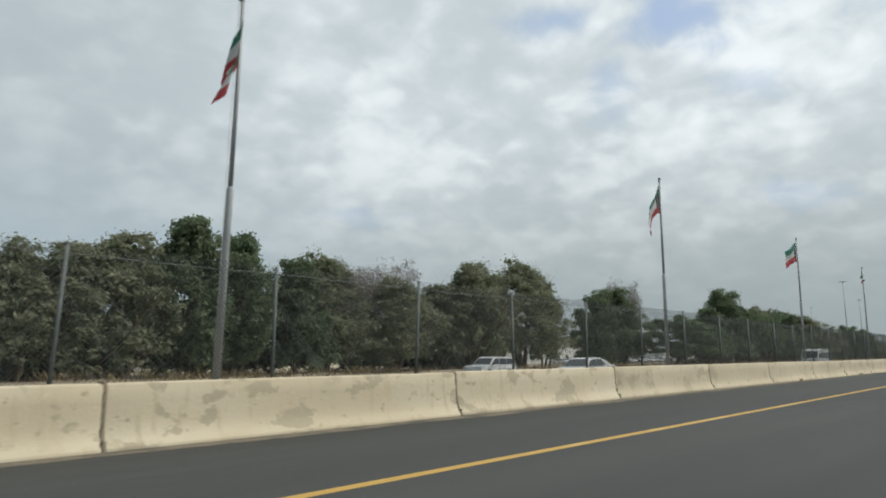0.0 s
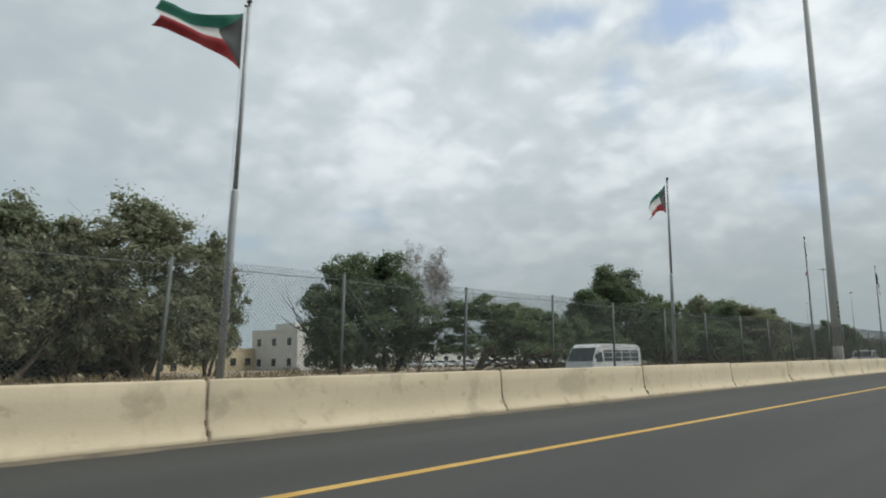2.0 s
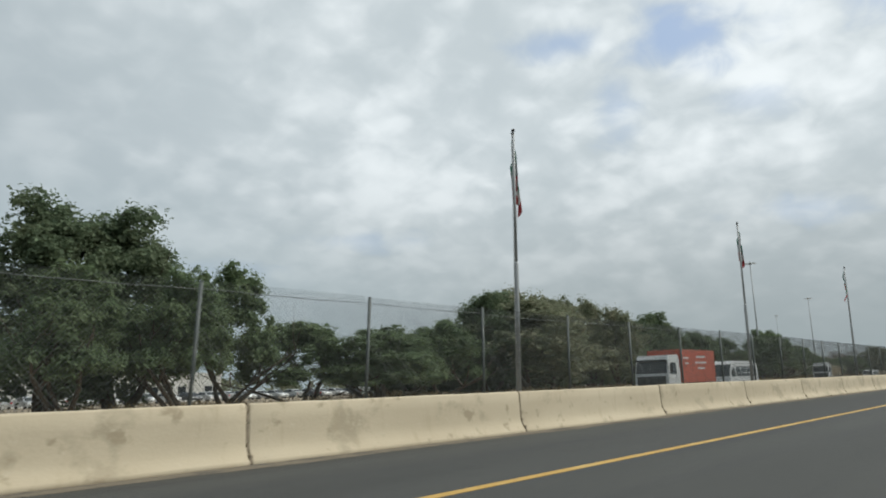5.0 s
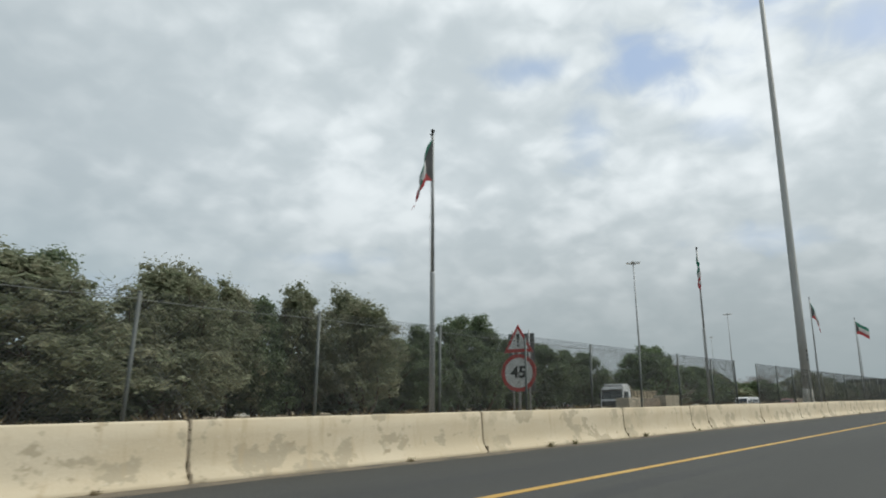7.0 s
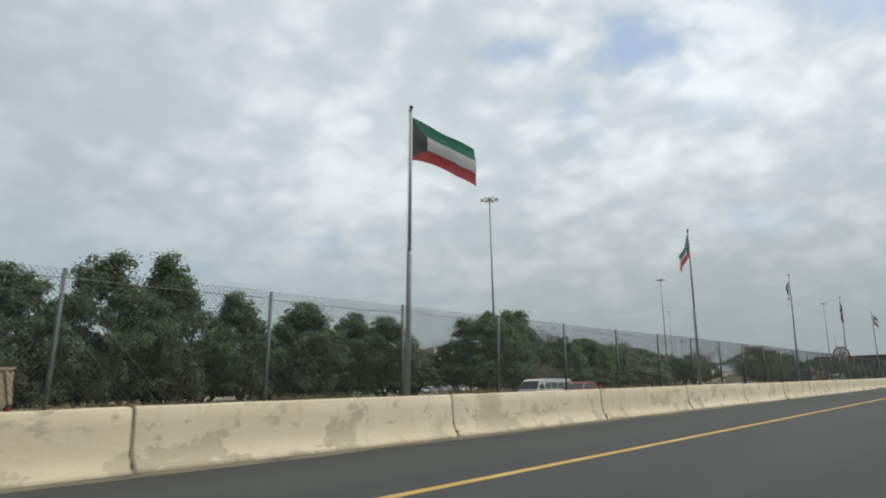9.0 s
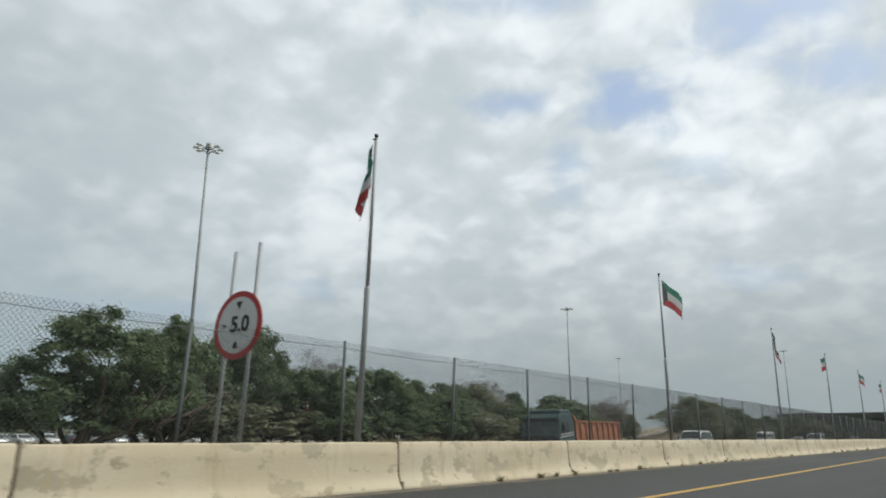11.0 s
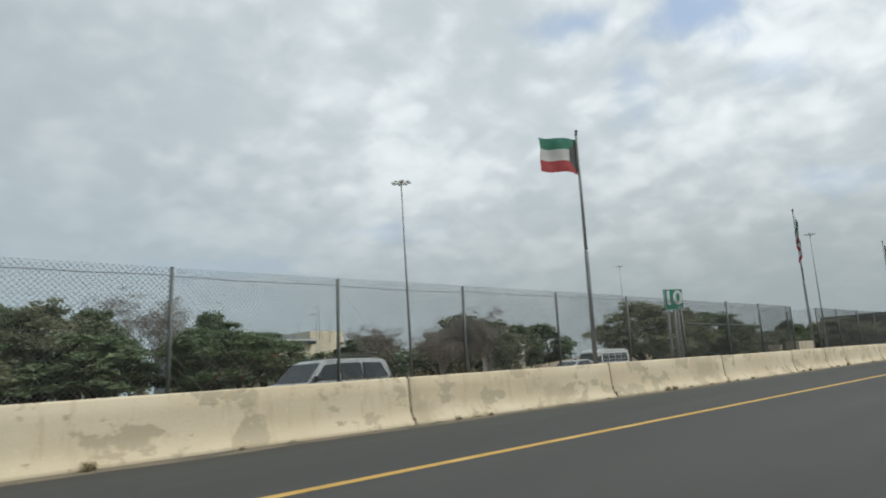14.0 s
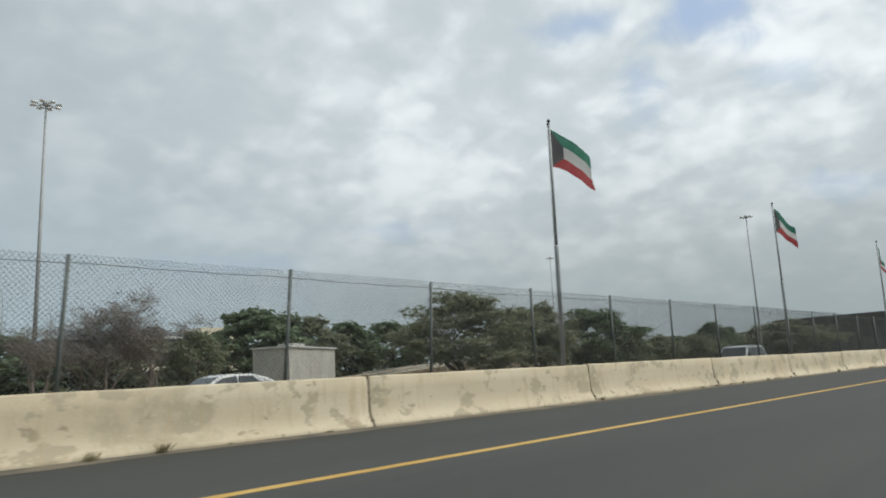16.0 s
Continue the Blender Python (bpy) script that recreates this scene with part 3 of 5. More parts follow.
def flag_mesh(turn, droop, gather, seed):
    """Cloth from the hoist: turn is its heading in degrees, droop how far it hangs, gather how much it is bunched."""
    rnd = random.Random(seed)
    nu, nv, fly, hoist = 60, 30, 2.1, 1.2
    ph = rnd.uniform(0, 6)
    v, f, s = [], [], []
    d = Vector((math.cos(radians(turn)), math.sin(radians(turn)), 0))
    side = Vector((-d.y, d.x, 0))
    for i in range(nu + 1):
        u = i / nu
        ang = radians(droop) * (1 - math.exp(-3.2 * u)) / 0.96
        # length along the drooping centre line
        out = fly * (u - (1 - math.cos(ang)) * u * 0.95)
        down = fly * u * math.sin(ang) * 0.85
        shrink = 1 - gather * (1 - math.exp(-4 * u))
        for j in range(nv + 1):
            w = j / nv
            wave = 0.11 * u ** 0.7 * math.sin(5.4 * u + ph + 2.6 * w * (gather + 0.25)) + 0.025 * u * math.sin(14 * u + 4 * w + ph * 2) + 0.12 * gather * math.sin(9 * w + ph) * min(1, 4 * u)
            lag = 0.25 * math.sin(radians(droop)) * (w - 0.5) * u * hoist
            z = -down - (0.5 + (w - 0.5) * shrink) * hoist + 0.04 * u * math.sin(7 * u + ph)
            reach = out + lag
            limp = min(1.0, max(0.0, (droop - 50) / 22))
            hang = u ** 0.7 * (0.16 + 0.42 * w) + 0.05 * u * math.sin(9 * u + ph)
            hang *= max(0.5, 1 - max(0, droop - 84) / 36)
            reach += (hang - reach) * limp
            z += (-w * hoist * (1 - 0.2 * u) - (0.40 + 0.012 * max(0, droop - 66)) * fly * u - z) * limp
            wave += (0.11 * math.sin(10 * u + ph + 1.5 * w) * min(1, 4 * u) - wave) * limp
            p = d * reach + side * wave
            v.append((p.x, p.y, z))
    for i in range(nu):
        for j in range(nv):
            a = i * (nv + 1) + j
            f.append((a, a + nv + 1, a + nv + 2, a + 1))
            u, w = (i + 0.5) / nu, (j + 0.5) / nv
            edge = 0.25 * (1 - max(0.0, abs(w - 0.5) - 1 / 6) / (1 / 3) * 0.999)
            s.append(3 if u < edge else (0 if w < 1 / 3 else 1 if w < 2 / 3 else 2))
    return mesh_of("flag", v, f, [FLAG_GREEN, FLAG_WHITE, FLAG_RED, FLAG_BLACK], True, s)


# heading, droop and bunching of each flag, pole by pole
FLAGS = (
    (46.9, 200, 82, 0.62), (66.9, 185, 48, 0.25), (87.1, 178, 22, 0.15), (106.8, 190, 10, 0.6), (126.8, 182, 28, 0.4), (147.1, 190, 58, 0.3),
    (167.6, 205, 60, 0.35), (187.7, 200, 68, 0.5), (207.3, 20, 84, 0.72), (226.0, 10, 74, 0.6), (247.0, 190, 45, 0.3), (267.4, 185, 60, 0.4),
    (287.9, 195, 66, 0.45), (311.4, 340, 56, 0.25), (329.4, 335, 20, 0.15), (350.6, 185, 40, 0.3))
FLAGS_AHEAD = (
    (371.1, 186, 34, 0.5), (391.2, 190, 82, 0.72), (411.3, 352, 18, 0.08), (432.7, 4, 36, 0.3), (452.4, 182, 10, 0.06), (472.8, 352, 16, 0.1),
    (492.6, 182, 8, 0.1), (514.2, 190, 104, 0.75), (533.9, 352, 32, 0.1), (553.5, 352, 18, 0.08), (572.8, 352, 24, 0.1), (592.9, 2, 30, 0.2),
    (612.8, 5, 50, 0.3), (632.9, 2, 36, 0.2), (653.0, 8, 60, 0.4))
rnd = random.Random(15)
for n, (x, turn, droop, gather) in enumerate(FLAGS + FLAGS_AHEAD):
    flagpole(x, (rnd.uniform(-0.5, 0.5), rnd.uniform(-0.6, 0.6)))
    thing("flag", "striped green, white and red flag with a black hoist wedge" + (", limp" if droop > 60 else ""), "flag",
          pose(x - 0.05 * (1 if 90 < turn < 270 else -1), POLE_Y, 8.14), "flags on the row of poles", me=flag_mesh(turn, droop, gather, n))


# ---------------------------------------------------------------- lamp columns in the median
def flood_head(parent, at):
    h = part("lamp_head", Soup().slab(-0.28, -0.20, -0.10, 0.28, 0.20, 0.10, 0.05).done("lamp_head", DARK_METAL), parent, at=at)
    part("lamp_glass", Soup().box(-0.23, -0.16, -0.135, 0.23, 0.16, -0.104).done("lamp_glass", LAMP_GLASS), h)


def column(x, y, marks):
    c = thing("lamp_column", "massive tapered grey lamp column with a whitewashed foot", "lamp post", pose(x, y, 0), "median lamp columns")
    part("shaft", Soup().tube([(0, 0, 1.85), (0, 0, 9), (0, 0, 20), (0, 0, 38)], [0.31, 0.275, 0.22, 0.14], 20).done("shaft", MAST, True), c)
    part("foot", Soup().tube([(0, 0, 0.4), (0, 0, 0.8), (0, 0, 1.15), (0, 0, 1.9)], [0.50, 0.42, 0.355, 0.306], 20).done("foot", LIME, True), c, "whitewashed flared foot with worn lime")
    part("ring", Soup().tube([(math.cos(t) * 0.9, math.sin(t) * 0.9, 37.8) for t in [2 * math.pi * k / 16 for k in range(17)]], [0.06] * 17, 6).done("ring", DARK_METAL), c)
    for k in range(8):
        t = 45 * k
        flood_head(c, pose(1.15 * math.cos(radians(t)), 1.15 * math.sin(radians(t)), 37.6, 0, 25, t))
    # painted column number, worn past reading
    for k in range(marks):
        z = 3.75 + 0.30 * k
        part("painted_mark", Soup().prism([(-0.05, 0.0), (0.05, 0.015), (0.046, 0.20), (-0.054, 0.185)], -0.004, 0.004, lambda a, b, q: (a, q, b)).done("painted_mark", WORN_PAINT), c,
             at=pose(-0.16, -0.262, z, 0, 0, -32))


column(154.3, 12.1, 4)
column(308.9, 12.05, 3)


def high_mast(x, y, h):
    c = thing("high_mast_lamp", "slender grey high-mast lamp with a ring of floodlights", "lamp post", pose(x, y, 0), "high-mast lamps")
    part("shaft", Soup().tube([(0, 0, -0.3), (0, 0, h * 0.5), (0, 0, h)], [0.30, 0.22, 0.13], 12).done("shaft", STEEL, True), c)
    part("ring", Soup().tube([(math.cos(t) * 0.7, math.sin(t) * 0.7, h - 0.25) for t in [2 * math.pi * k / 12 for k in range(13)]], [0.08] * 13, 6).done("ring", STEEL), c)
    part("hood", Soup().tube([(0, 0, h - 0.1), (0, 0, h + 0.35), (0, 0, h + 0.55)], [0.5, 0.35, 0.05], 12).done("hood", STEEL, True), c)
    for k in range(8):
        t = 45 * k + 10
        a = part("lamp_arm", Soup().tube([(0.6, 0, h - 0.2), (1.45, 0, h - 0.05)], [0.05, 0.05], 6).done("lamp_arm", STEEL), c, at=pose(0, 0, 0, 0, 0, t))
        part("lamp_head", Soup().slab(1.15, -0.27, h - 0.16, 1.85, 0.27, h + 0.06, 0.06).done("lamp_head", LAMP_GLASS), a)


high_mast(430.9, 76.1, 36.9)
high_mast(565.9, 94.0, 36.8)
high_mast(740.5, 73.3, 39.7)
high_mast(791.7, 174.8, 47.1)


def street_lamp(x, y, h, turn=0):
    c = thing("street_lamp", "thin grey street lamp with a single bent arm", "lamp post", pose(x, y, 0, 0, 0, turn), "distant street lamps")
    part("pole", Soup().tube([(0, 0, -0.3), (0, 0, h), (0.3, 0, h + 0.35), (1.6, 0, h + 0.45)], [0.11, 0.07, 0.06, 0.05], 8).done("pole", STEEL, True), c)
    part("lamp_head", Soup().slab(1.3, -0.16, h + 0.36, 2.1, 0.16, h + 0.5, 0.04).done("lamp_head", LAMP_GLASS), c)


for x, y, h, turn in ((538, 110, 15, 180), (549, 140, 17, 180), (565, 120, 14.5, 180), (572, 128, 17, 180), (590, 160, 18, 180), (608, 170, 19, 0)):
    street_lamp(x, y, h, turn)


# ---------------------------------------------------------------- signs behind the fence
def text_mesh(body, size, bold=0.018):
    cu = bpy.data.curves.new("writing", "FONT")
    cu.body, cu.size, cu.extrude, cu.align_x, cu.align_y, cu.offset = body, size, 0.004, "CENTER", "CENTER", bold * size
    ob = bpy.data.objects.new("writing", cu)
    me = bpy.data.meshes.new_from_object(ob)
    bpy.data.objects.remove(ob)
    return me


def writing(body, size, mat, parent, at, bold=0.018):
    me = text_mesh(body, size, bold)
    me.materials.clear()
    me.materials.append(mat)
    part("writing", me, parent, at=at)


def disc(r, seg=40):
    return [(r * math.cos(2 * math.pi * k / seg), r * math.sin(2 * math.pi * k / seg)) for k in range(seg)]


def height_sign(x, y):
    s = thing("height_limit_sign", "round white height limit sign with a red rim on two posts", "road sign", pose(x, y, 0, 0, 0, -88))
    put = lambda a, b, q: (a, q, 3.12 + b)
    part("plate", Soup().prism(disc(0.66), 0.0, 0.02, put).done("plate", SIGN_RED), s, "red rimmed round plate")
    part("face", Soup().prism(disc(0.545), -0.006, -0.001, put).done("face", SIGN_WHITE), s)
    part("arrow", Soup().prism([(-0.085, 0.45), (0.085, 0.45), (0, 0.29)], -0.012, -0.007, put).done("arrow", SIGN_BLACK), s)
    part("arrow", Soup().prism([(-0.085, -0.45), (0, -0.29), (0.085, -0.45)], -0.012, -0.007, put).done("arrow", SIGN_BLACK), s)
    writing("5.0", 0.42, SIGN_BLACK, s, pose(0.07, -0.012, 3.12, 90, 0, 0), 0.03)
    part("mark", Soup().prism([(-0.40, -0.04), (-0.30, 0.0), (-0.40, 0.04)], -0.012, -0.007, put).done("mark", SIGN_BLACK), s)
    part("post", Soup().tube([(-0.34, 0.06, 0.4), (-0.34, 0.06, 4.62)], [0.04, 0.04], 8).done("post", STEEL, True), s)
    part("post", Soup().tube([(0.34, 0.06, 0.4), (0.34, 0.06, 4.72)], [0.04, 0.04], 8).done("post", STEEL, True), s)


height_sign(387.5, 11.62)


def number_sign(x, y):
    s = thing("exit_number_sign", "green panel sign with a white number on steel posts", "road sign", pose(x, y, 0, 0, 0, -22))
    part("panel", Soup().slab(-0.43, 0.0, 2.70, 0.43, 0.05, 3.46, 0.012).done("panel", SIGN_GREEN), s)
    rim = Soup().box(-0.43, -0.006, 2.70, -0.415, 0, 3.46).box(0.415, -0.006, 2.70, 0.43, 0, 3.46).box(-0.415, -0.006, 3.445, 0.415, 0, 3.46).box(-0.415, -0.006, 2.70, 0.415, 0, 2.715)
    part("border", rim.done("border", SIGN_WHITE), s)
    writing("10", 0.70, SIGN_WHITE, s, pose(-0.03, -0.006, 3.12, 90, 0, 0) @ Matrix.Diagonal((1.28, 1, 1, 1)), 0.026)
    part("bar", Soup().box(0.15, -0.006, 2.76, 0.33, -0.001, 2.79).done("bar", SIGN_WHITE), s)
    for a in (-0.25, 0.05):
        part("post", Soup().tube([(a, 0.09, 0.4), (a, 0.09, 3.3)], [0.045, 0.045], 8).done("post", STEEL, True), s)
    part("post", Soup().tube([(0.27, 0.15, 0.4), (0.27, 0.15, 3.0)], [0.03, 0.03], 8).done("post", STEEL, True), s)


number_sign(498.1, 11.62)


def small_sign(x, y, z, tri):
    s = thing("give_way_sign", "small pale triangular sign seen from behind on a thin post", "road sign", pose(x, y, 0, 0, 0, -30))
    outline = [(-0.5, 0.42), (0.5, 0.42), (0, -0.45)] if tri else [(-0.3, -0.4), (0.3, -0.4), (0.3, 0.4), (-0.3, 0.4)]
    part("plate", Soup().prism(outline, 0, 0.015, lambda a, b, q: (a, q, z + b)).done("plate", SIGN_WHITE), s)
    part("post", Soup().tube([(0, 0.04, -0.3), (0, 0.04, z + 0.1)], [0.035, 0.035], 8).done("post", STEEL, True), s)


small_sign(455.4, 44.0, 2.7, True)


def warning_sign(x, y):
    s = thing("warning_sign", "triangular warning sign above a round speed limit sign on one post", "road sign", pose(x, y, 0, 0, 0, -80))
    tri = lambda k: [(-0.46 * k, -0.34 * k), (0.46 * k, -0.34 * k), (0, 0.48 * k)]
    high = lambda a, b, q: (a, q, 2.95 + b)
    low = lambda a, b, q: (a, q, 2.02 + b)
    part("triangle_plate", Soup().prism(tri(1.0), 0, 0.02, high).done("triangle_plate", SIGN_RED), s, "red-bordered triangular plate")
    part("triangle_face", Soup().prism(tri(0.70), -0.006, -0.001, high).done("triangle_face", SIGN_WHITE), s)
    part("mark", Soup().prism([(-0.025, -0.06), (0.025, -0.06), (0.05, 0.20), (-0.05, 0.20)], -0.012, -0.007, high).done("mark", SIGN_BLACK), s)
    part("mark", Soup().prism([(0.04 * math.cos(t), -0.145 + 0.04 * math.sin(t)) for t in [math.pi * k / 6 for k in range(12)]], -0.012, -0.007, high).done("mark", SIGN_BLACK), s)
    part("plate", Soup().prism(disc(0.54), 0, 0.02, low).done("plate", SIGN_RED), s)
    part("face", Soup().prism(disc(0.43), -0.006, -0.001, low).done("face", SIGN_WHITE), s)
    writing("45", 0.46, SIGN_BLACK, s, pose(0, -0.012, 2.02, 90, 0, 0), 0.03)
    part("post", Soup().tube([(0, 0.06, 0.4), (0, 0.06, 3.35)], [0.04, 0.04], 8).done("post", STEEL, True), s)


warning_sign(271.3, 11.7)


def sign_back(x, y):
    s = thing("sign_panel", "dark bare back of a road sign panel on two posts", "road sign", pose(x, y, 0, 0, 0, -70))
    part("panel", Soup().slab(-0.40, 0, 1.5, 0.40, 0.03, 3.25, 0.008).done("panel", POST), s)
    for q in (-0.25, 0.25):
        part("post", Soup().tube([(q, -0.04, 0.4), (q, -0.04, 3.35)], [0.03, 0.03], 8).done("post", STEEL, True), s)


sign_back(272.2, 12.15)


# ---------------------------------------------------------------- loose concrete blocks in the median
def block(x, y, l, h, mat, label, turn=0.0, z=0.5):
    b = thing("concrete_block", label, "concrete block", pose(x, y, z, 0, 0, turn), me=Soup().slab(-l / 2, -0.3, 0, l / 2, 0.3, h, 0.03).done("concrete_block", mat))
    return b


block(282.9, 13.5, 1.65, 0.83, BLOCK, "pale concrete block lying in the dry median", 2)
block(284.7, 13.55, 1.7, 0.80, DARK_BLOCK, "dark weathered concrete block lying in the dry median", -1)
block(286.7, 13.4, 1.9, 0.92, BLOCK, "long pale concrete block lying in the dry median", 3)
block(510.6, 11.35, 2.2, 0.86, BLOCK, "beige concrete block closing a gap in the fence", 0)
block(515.0, 14.0, 0.7, 0.8, BLOCK, "small beige concrete block behind the barrier", 10)


# ---------------------------------------------------------------- trees
def leaves_mesh(name, centres, radii, count, size, slim, mat, seed, shell=0.55, flat=0.0):
    """Many small leaf clusters round the clump centres."""
    r = np.random.default_rng(seed)
    c, rad = np.array(centres), np.array(radii)
    w = rad ** 2
    pick = r.choice(len(c), count, p=w / w.sum())
    d = r.normal(size=(count, 3))
    d /= np.linalg.norm(d, axis=1)[:, None]
    dist = rad[pick] * (shell + (1.12 - shell) * r.random(count) ** 0.8)
    dist = dist * np.where(r.random(count) < 0.14, 1.38, 1.0)
    core = np.arange(count) < count * (0.2 if slim > 0.2 else 0.0)
    dist = np.where(core, dist * 0.58, dist)
    p = c[pick] + d * dist[:, None] * np.array([1, 1, 0.85])
    facing = d + r.normal(size=(count, 3)) * 0.55 + np.array([0, 0, 0.35 + flat])
    a = np.cross(facing, r.normal(size=(count, 3)))
    a /= np.linalg.norm(a, axis=1)[:, None]
    b = np.cross(facing, a)
    b /= np.linalg.norm(b, axis=1)[:, None]
    s = size * ((0.6 + 0.8 * r.random(count)) * np.where(core, 1.8, 1.0))[:, None]
    a, b = a * s, b * s * np.where(core, max(slim, 0.6), slim)[:, None]
    tip = np.cross(a, b)
    tip = tip / np.linalg.norm(tip, axis=1)[:, None] * s * 0.18
    v = np.stack([p - a * 0.5, p + b * 0.5 + tip, p + a * 0.5, p - b * 0.5 + tip], 1).reshape(-1, 3)
    f = np.arange(count * 4).reshape(-1, 4)
    return mesh_of(name, v.tolist(), f.tolist(), mat)


def limb(s, start, way, length, r0, rnd, depth, ends, wander=0.25, fork=3, up=0.15):
    pts, rad = [Vector(start)], [r0]
    d = Vector(way).normalized()
    steps = 5
    for i in range(steps):
        d = (d + Vector((rnd.uniform(-1, 1), rnd.uniform(-1, 1), rnd.uniform(-0.6, 1) + up)) * wander).normalized()
        pts.append(pts[-1] + d * length / steps)
        rad.append(r0 * (1 - 0.75 * (i + 1) / steps))
    s.tube(pts, rad, 7 if r0 > 0.06 else 4, cap=False)
    ends.append(pts[-1])
    if depth:
        for k in range(fork):
            i = rnd.randint(2, steps)
            t = rnd.uniform(0, 2 * math.pi)
            side = Vector((math.cos(t), math.sin(t), rnd.uniform(0.1, 0.9)))
            limb(s, pts[i], (d + side * 0.9), length * rnd.uniform(0.5, 0.7), rad[i] * 0.75, rnd, depth - 1, ends, wander, fork, up)


def lobed(rnd, lobes, low, reach, small, big):
    """Clumps gathered into rounded lobes of different sizes, which give a crown its uneven outline."""
    centres, radii = [], []
    for k in range(lobes):
        t = (k + rnd.random()) / lobes
        z = low + (8.9 - low) * t
        wide = reach * (0.75 + 0.35 * math.sin(math.pi * min(1, t * 1.1))) * (1 if t < 0.55 else 1 - 0.75 * (t - 0.55) / 0.45)
        q, rr = 2.4 * k + rnd.uniform(-0.5, 0.5), wide * math.sqrt(rnd.uniform(0.15, 1))
        size = rnd.uniform(0.75, 1.35) * (1.1 if t < 0.7 else 0.85)
        mid = Vector((rr * math.cos(q), rr * math.sin(q), z))
        for j in range(13):
            d = Vector((rnd.gauss(0, 1), rnd.gauss(0, 1), rnd.gauss(0.2, 0.9))).normalized()
            centres.append(tuple(mid + d * size * rnd.uniform(0.35, 0.95)))
            radii.append(rnd.uniform(small, big))
    return centres, radii


def make_tree(kind, seed, label, thin=1.0, big=1.0):
    """A tree about 10 m high and 6 m wide; thin and big trade the number of leaves for their size."""
    rnd = random.Random(seed)
    t = thing("tree", label, "tree", pose(0, -500, -0.4), "roadside trees")
    s, ends = Soup(), []
    if kind == "d":          # dense and dark, upright heads
        for k in range(3):
            limb(s, (rnd.uniform(-0.3, 0.3), rnd.uniform(-0.3, 0.3), 0), (rnd.uniform(-0.35, 0.35), rnd.uniform(-0.35, 0.35), 1), 5.5, 0.17, rnd, 1, ends)
        centres, radii = lobed(rnd, 34, 1.1, 2.45, 0.32, 0.66)
        crown = leaves_mesh("crown", centres, radii, int(14000 * thin), 0.26 * big, 0.55, LEAF_DARK, seed, 0.45)
    elif kind == "f":        # airy, olive, feathered outline
        for k in range(4):
            limb(s, (rnd.uniform(-0.4, 0.4), rnd.uniform(-0.4, 0.4), 0), (rnd.uniform(-0.5, 0.5), rnd.uniform(-0.5, 0.5), 1), 5.2, 0.16, rnd, 2, ends)
        centres, radii = lobed(rnd, 34, 1.7, 2.6, 0.30, 0.75)
        crown = leaves_mesh("crown", centres, radii, int(14500 * thin), 0.25 * big, 0.36, LEAF_OLIVE, seed, 0.1)
    elif kind == "a":        # low umbrella with layered fronds
        for k in range(4):
            limb(s, (rnd.uniform(-0.5, 0.5), rnd.uniform(-0.5, 0.5), 0), (rnd.uniform(-0.9, 0.9), rnd.uniform(-0.9, 0.9), 0.9), 5.4, 0.17, rnd, 1, ends, 0.3, 3, 0.05)
        centres, radii = [], []
        for k in range(110):
            q, rr = rnd.uniform(0, 6.283), 3.0 * math.sqrt(rnd.uniform(0.0, 1))
            dome = 9.2 - 4.4 * (rr / 3.0) ** 2.2 + 0.7 * noise.noise(Vector((rr * math.cos(q), rr * math.sin(q), seed)))
            z = dome - abs(rnd.gauss(0, 1)) * 2.6
            centres.append((rr * math.cos(q), rr * math.sin(q), max(z, 2.6 + rnd.uniform(-0.4, 0.8))))
            radii.append(rnd.uniform(0.45, 0.95))
        crown = leaves_mesh("crown", centres, radii, int(13000 * thin), 0.275 * big, 0.28, LEAF_GREEN, seed, 0.15, 0.45)
    else:                    # nearly bare, pale twigs
        for k in range(4):
            limb(s, (rnd.uniform(-0.2, 0.2), rnd.uniform(-0.2, 0.2), 0), (rnd.uniform(-0.5, 0.5), rnd.uniform(-0.5, 0.5), 1.2), 5.6, 0.13, rnd, 3, ends, 0.2, 4, 0.2)
        centres = [tuple(e) for e in ends]
        crown = leaves_mesh("crown", centres, [rnd.uniform(0.3, 0.7) for e in ends], int(12000 * thin), 0.42 * big, 0.06, LEAF_DRY, seed, 0.1)
    part("trunk", s.done("trunk", PALE_BARK if kind == "b" else BARK, True), t)
    part("crown", crown, t)
    return t


TREE_LABELS = {"d": "dense dark green broadleaf tree behind the far carriageway", "f": "airy olive-green tree with a feathered crown",
               "a": "low spreading acacia-like tree with bright feathery fronds", "b": "nearly bare tree with pale dry twigs"}
PROTO = {k: [make_tree(k, s, TREE_LABELS[k]) for s in seeds] for k, seeds in (("d", (1, 2, 3)), ("f", (4, 5, 6)), ("a", (7, 8, 9)), ("b", (10, 11)))}
WIDE = {k: [make_tree(k, s, TREE_LABELS[k], 1.5, 0.72)] for k, s in (("d", 15), ("f", 16), ("a", 17))}
FAR = {k: [make_tree(k, s, TREE_LABELS[k], 0.24, 1.9)] for k, s in (("d", 12), ("f", 13), ("a", 14))}
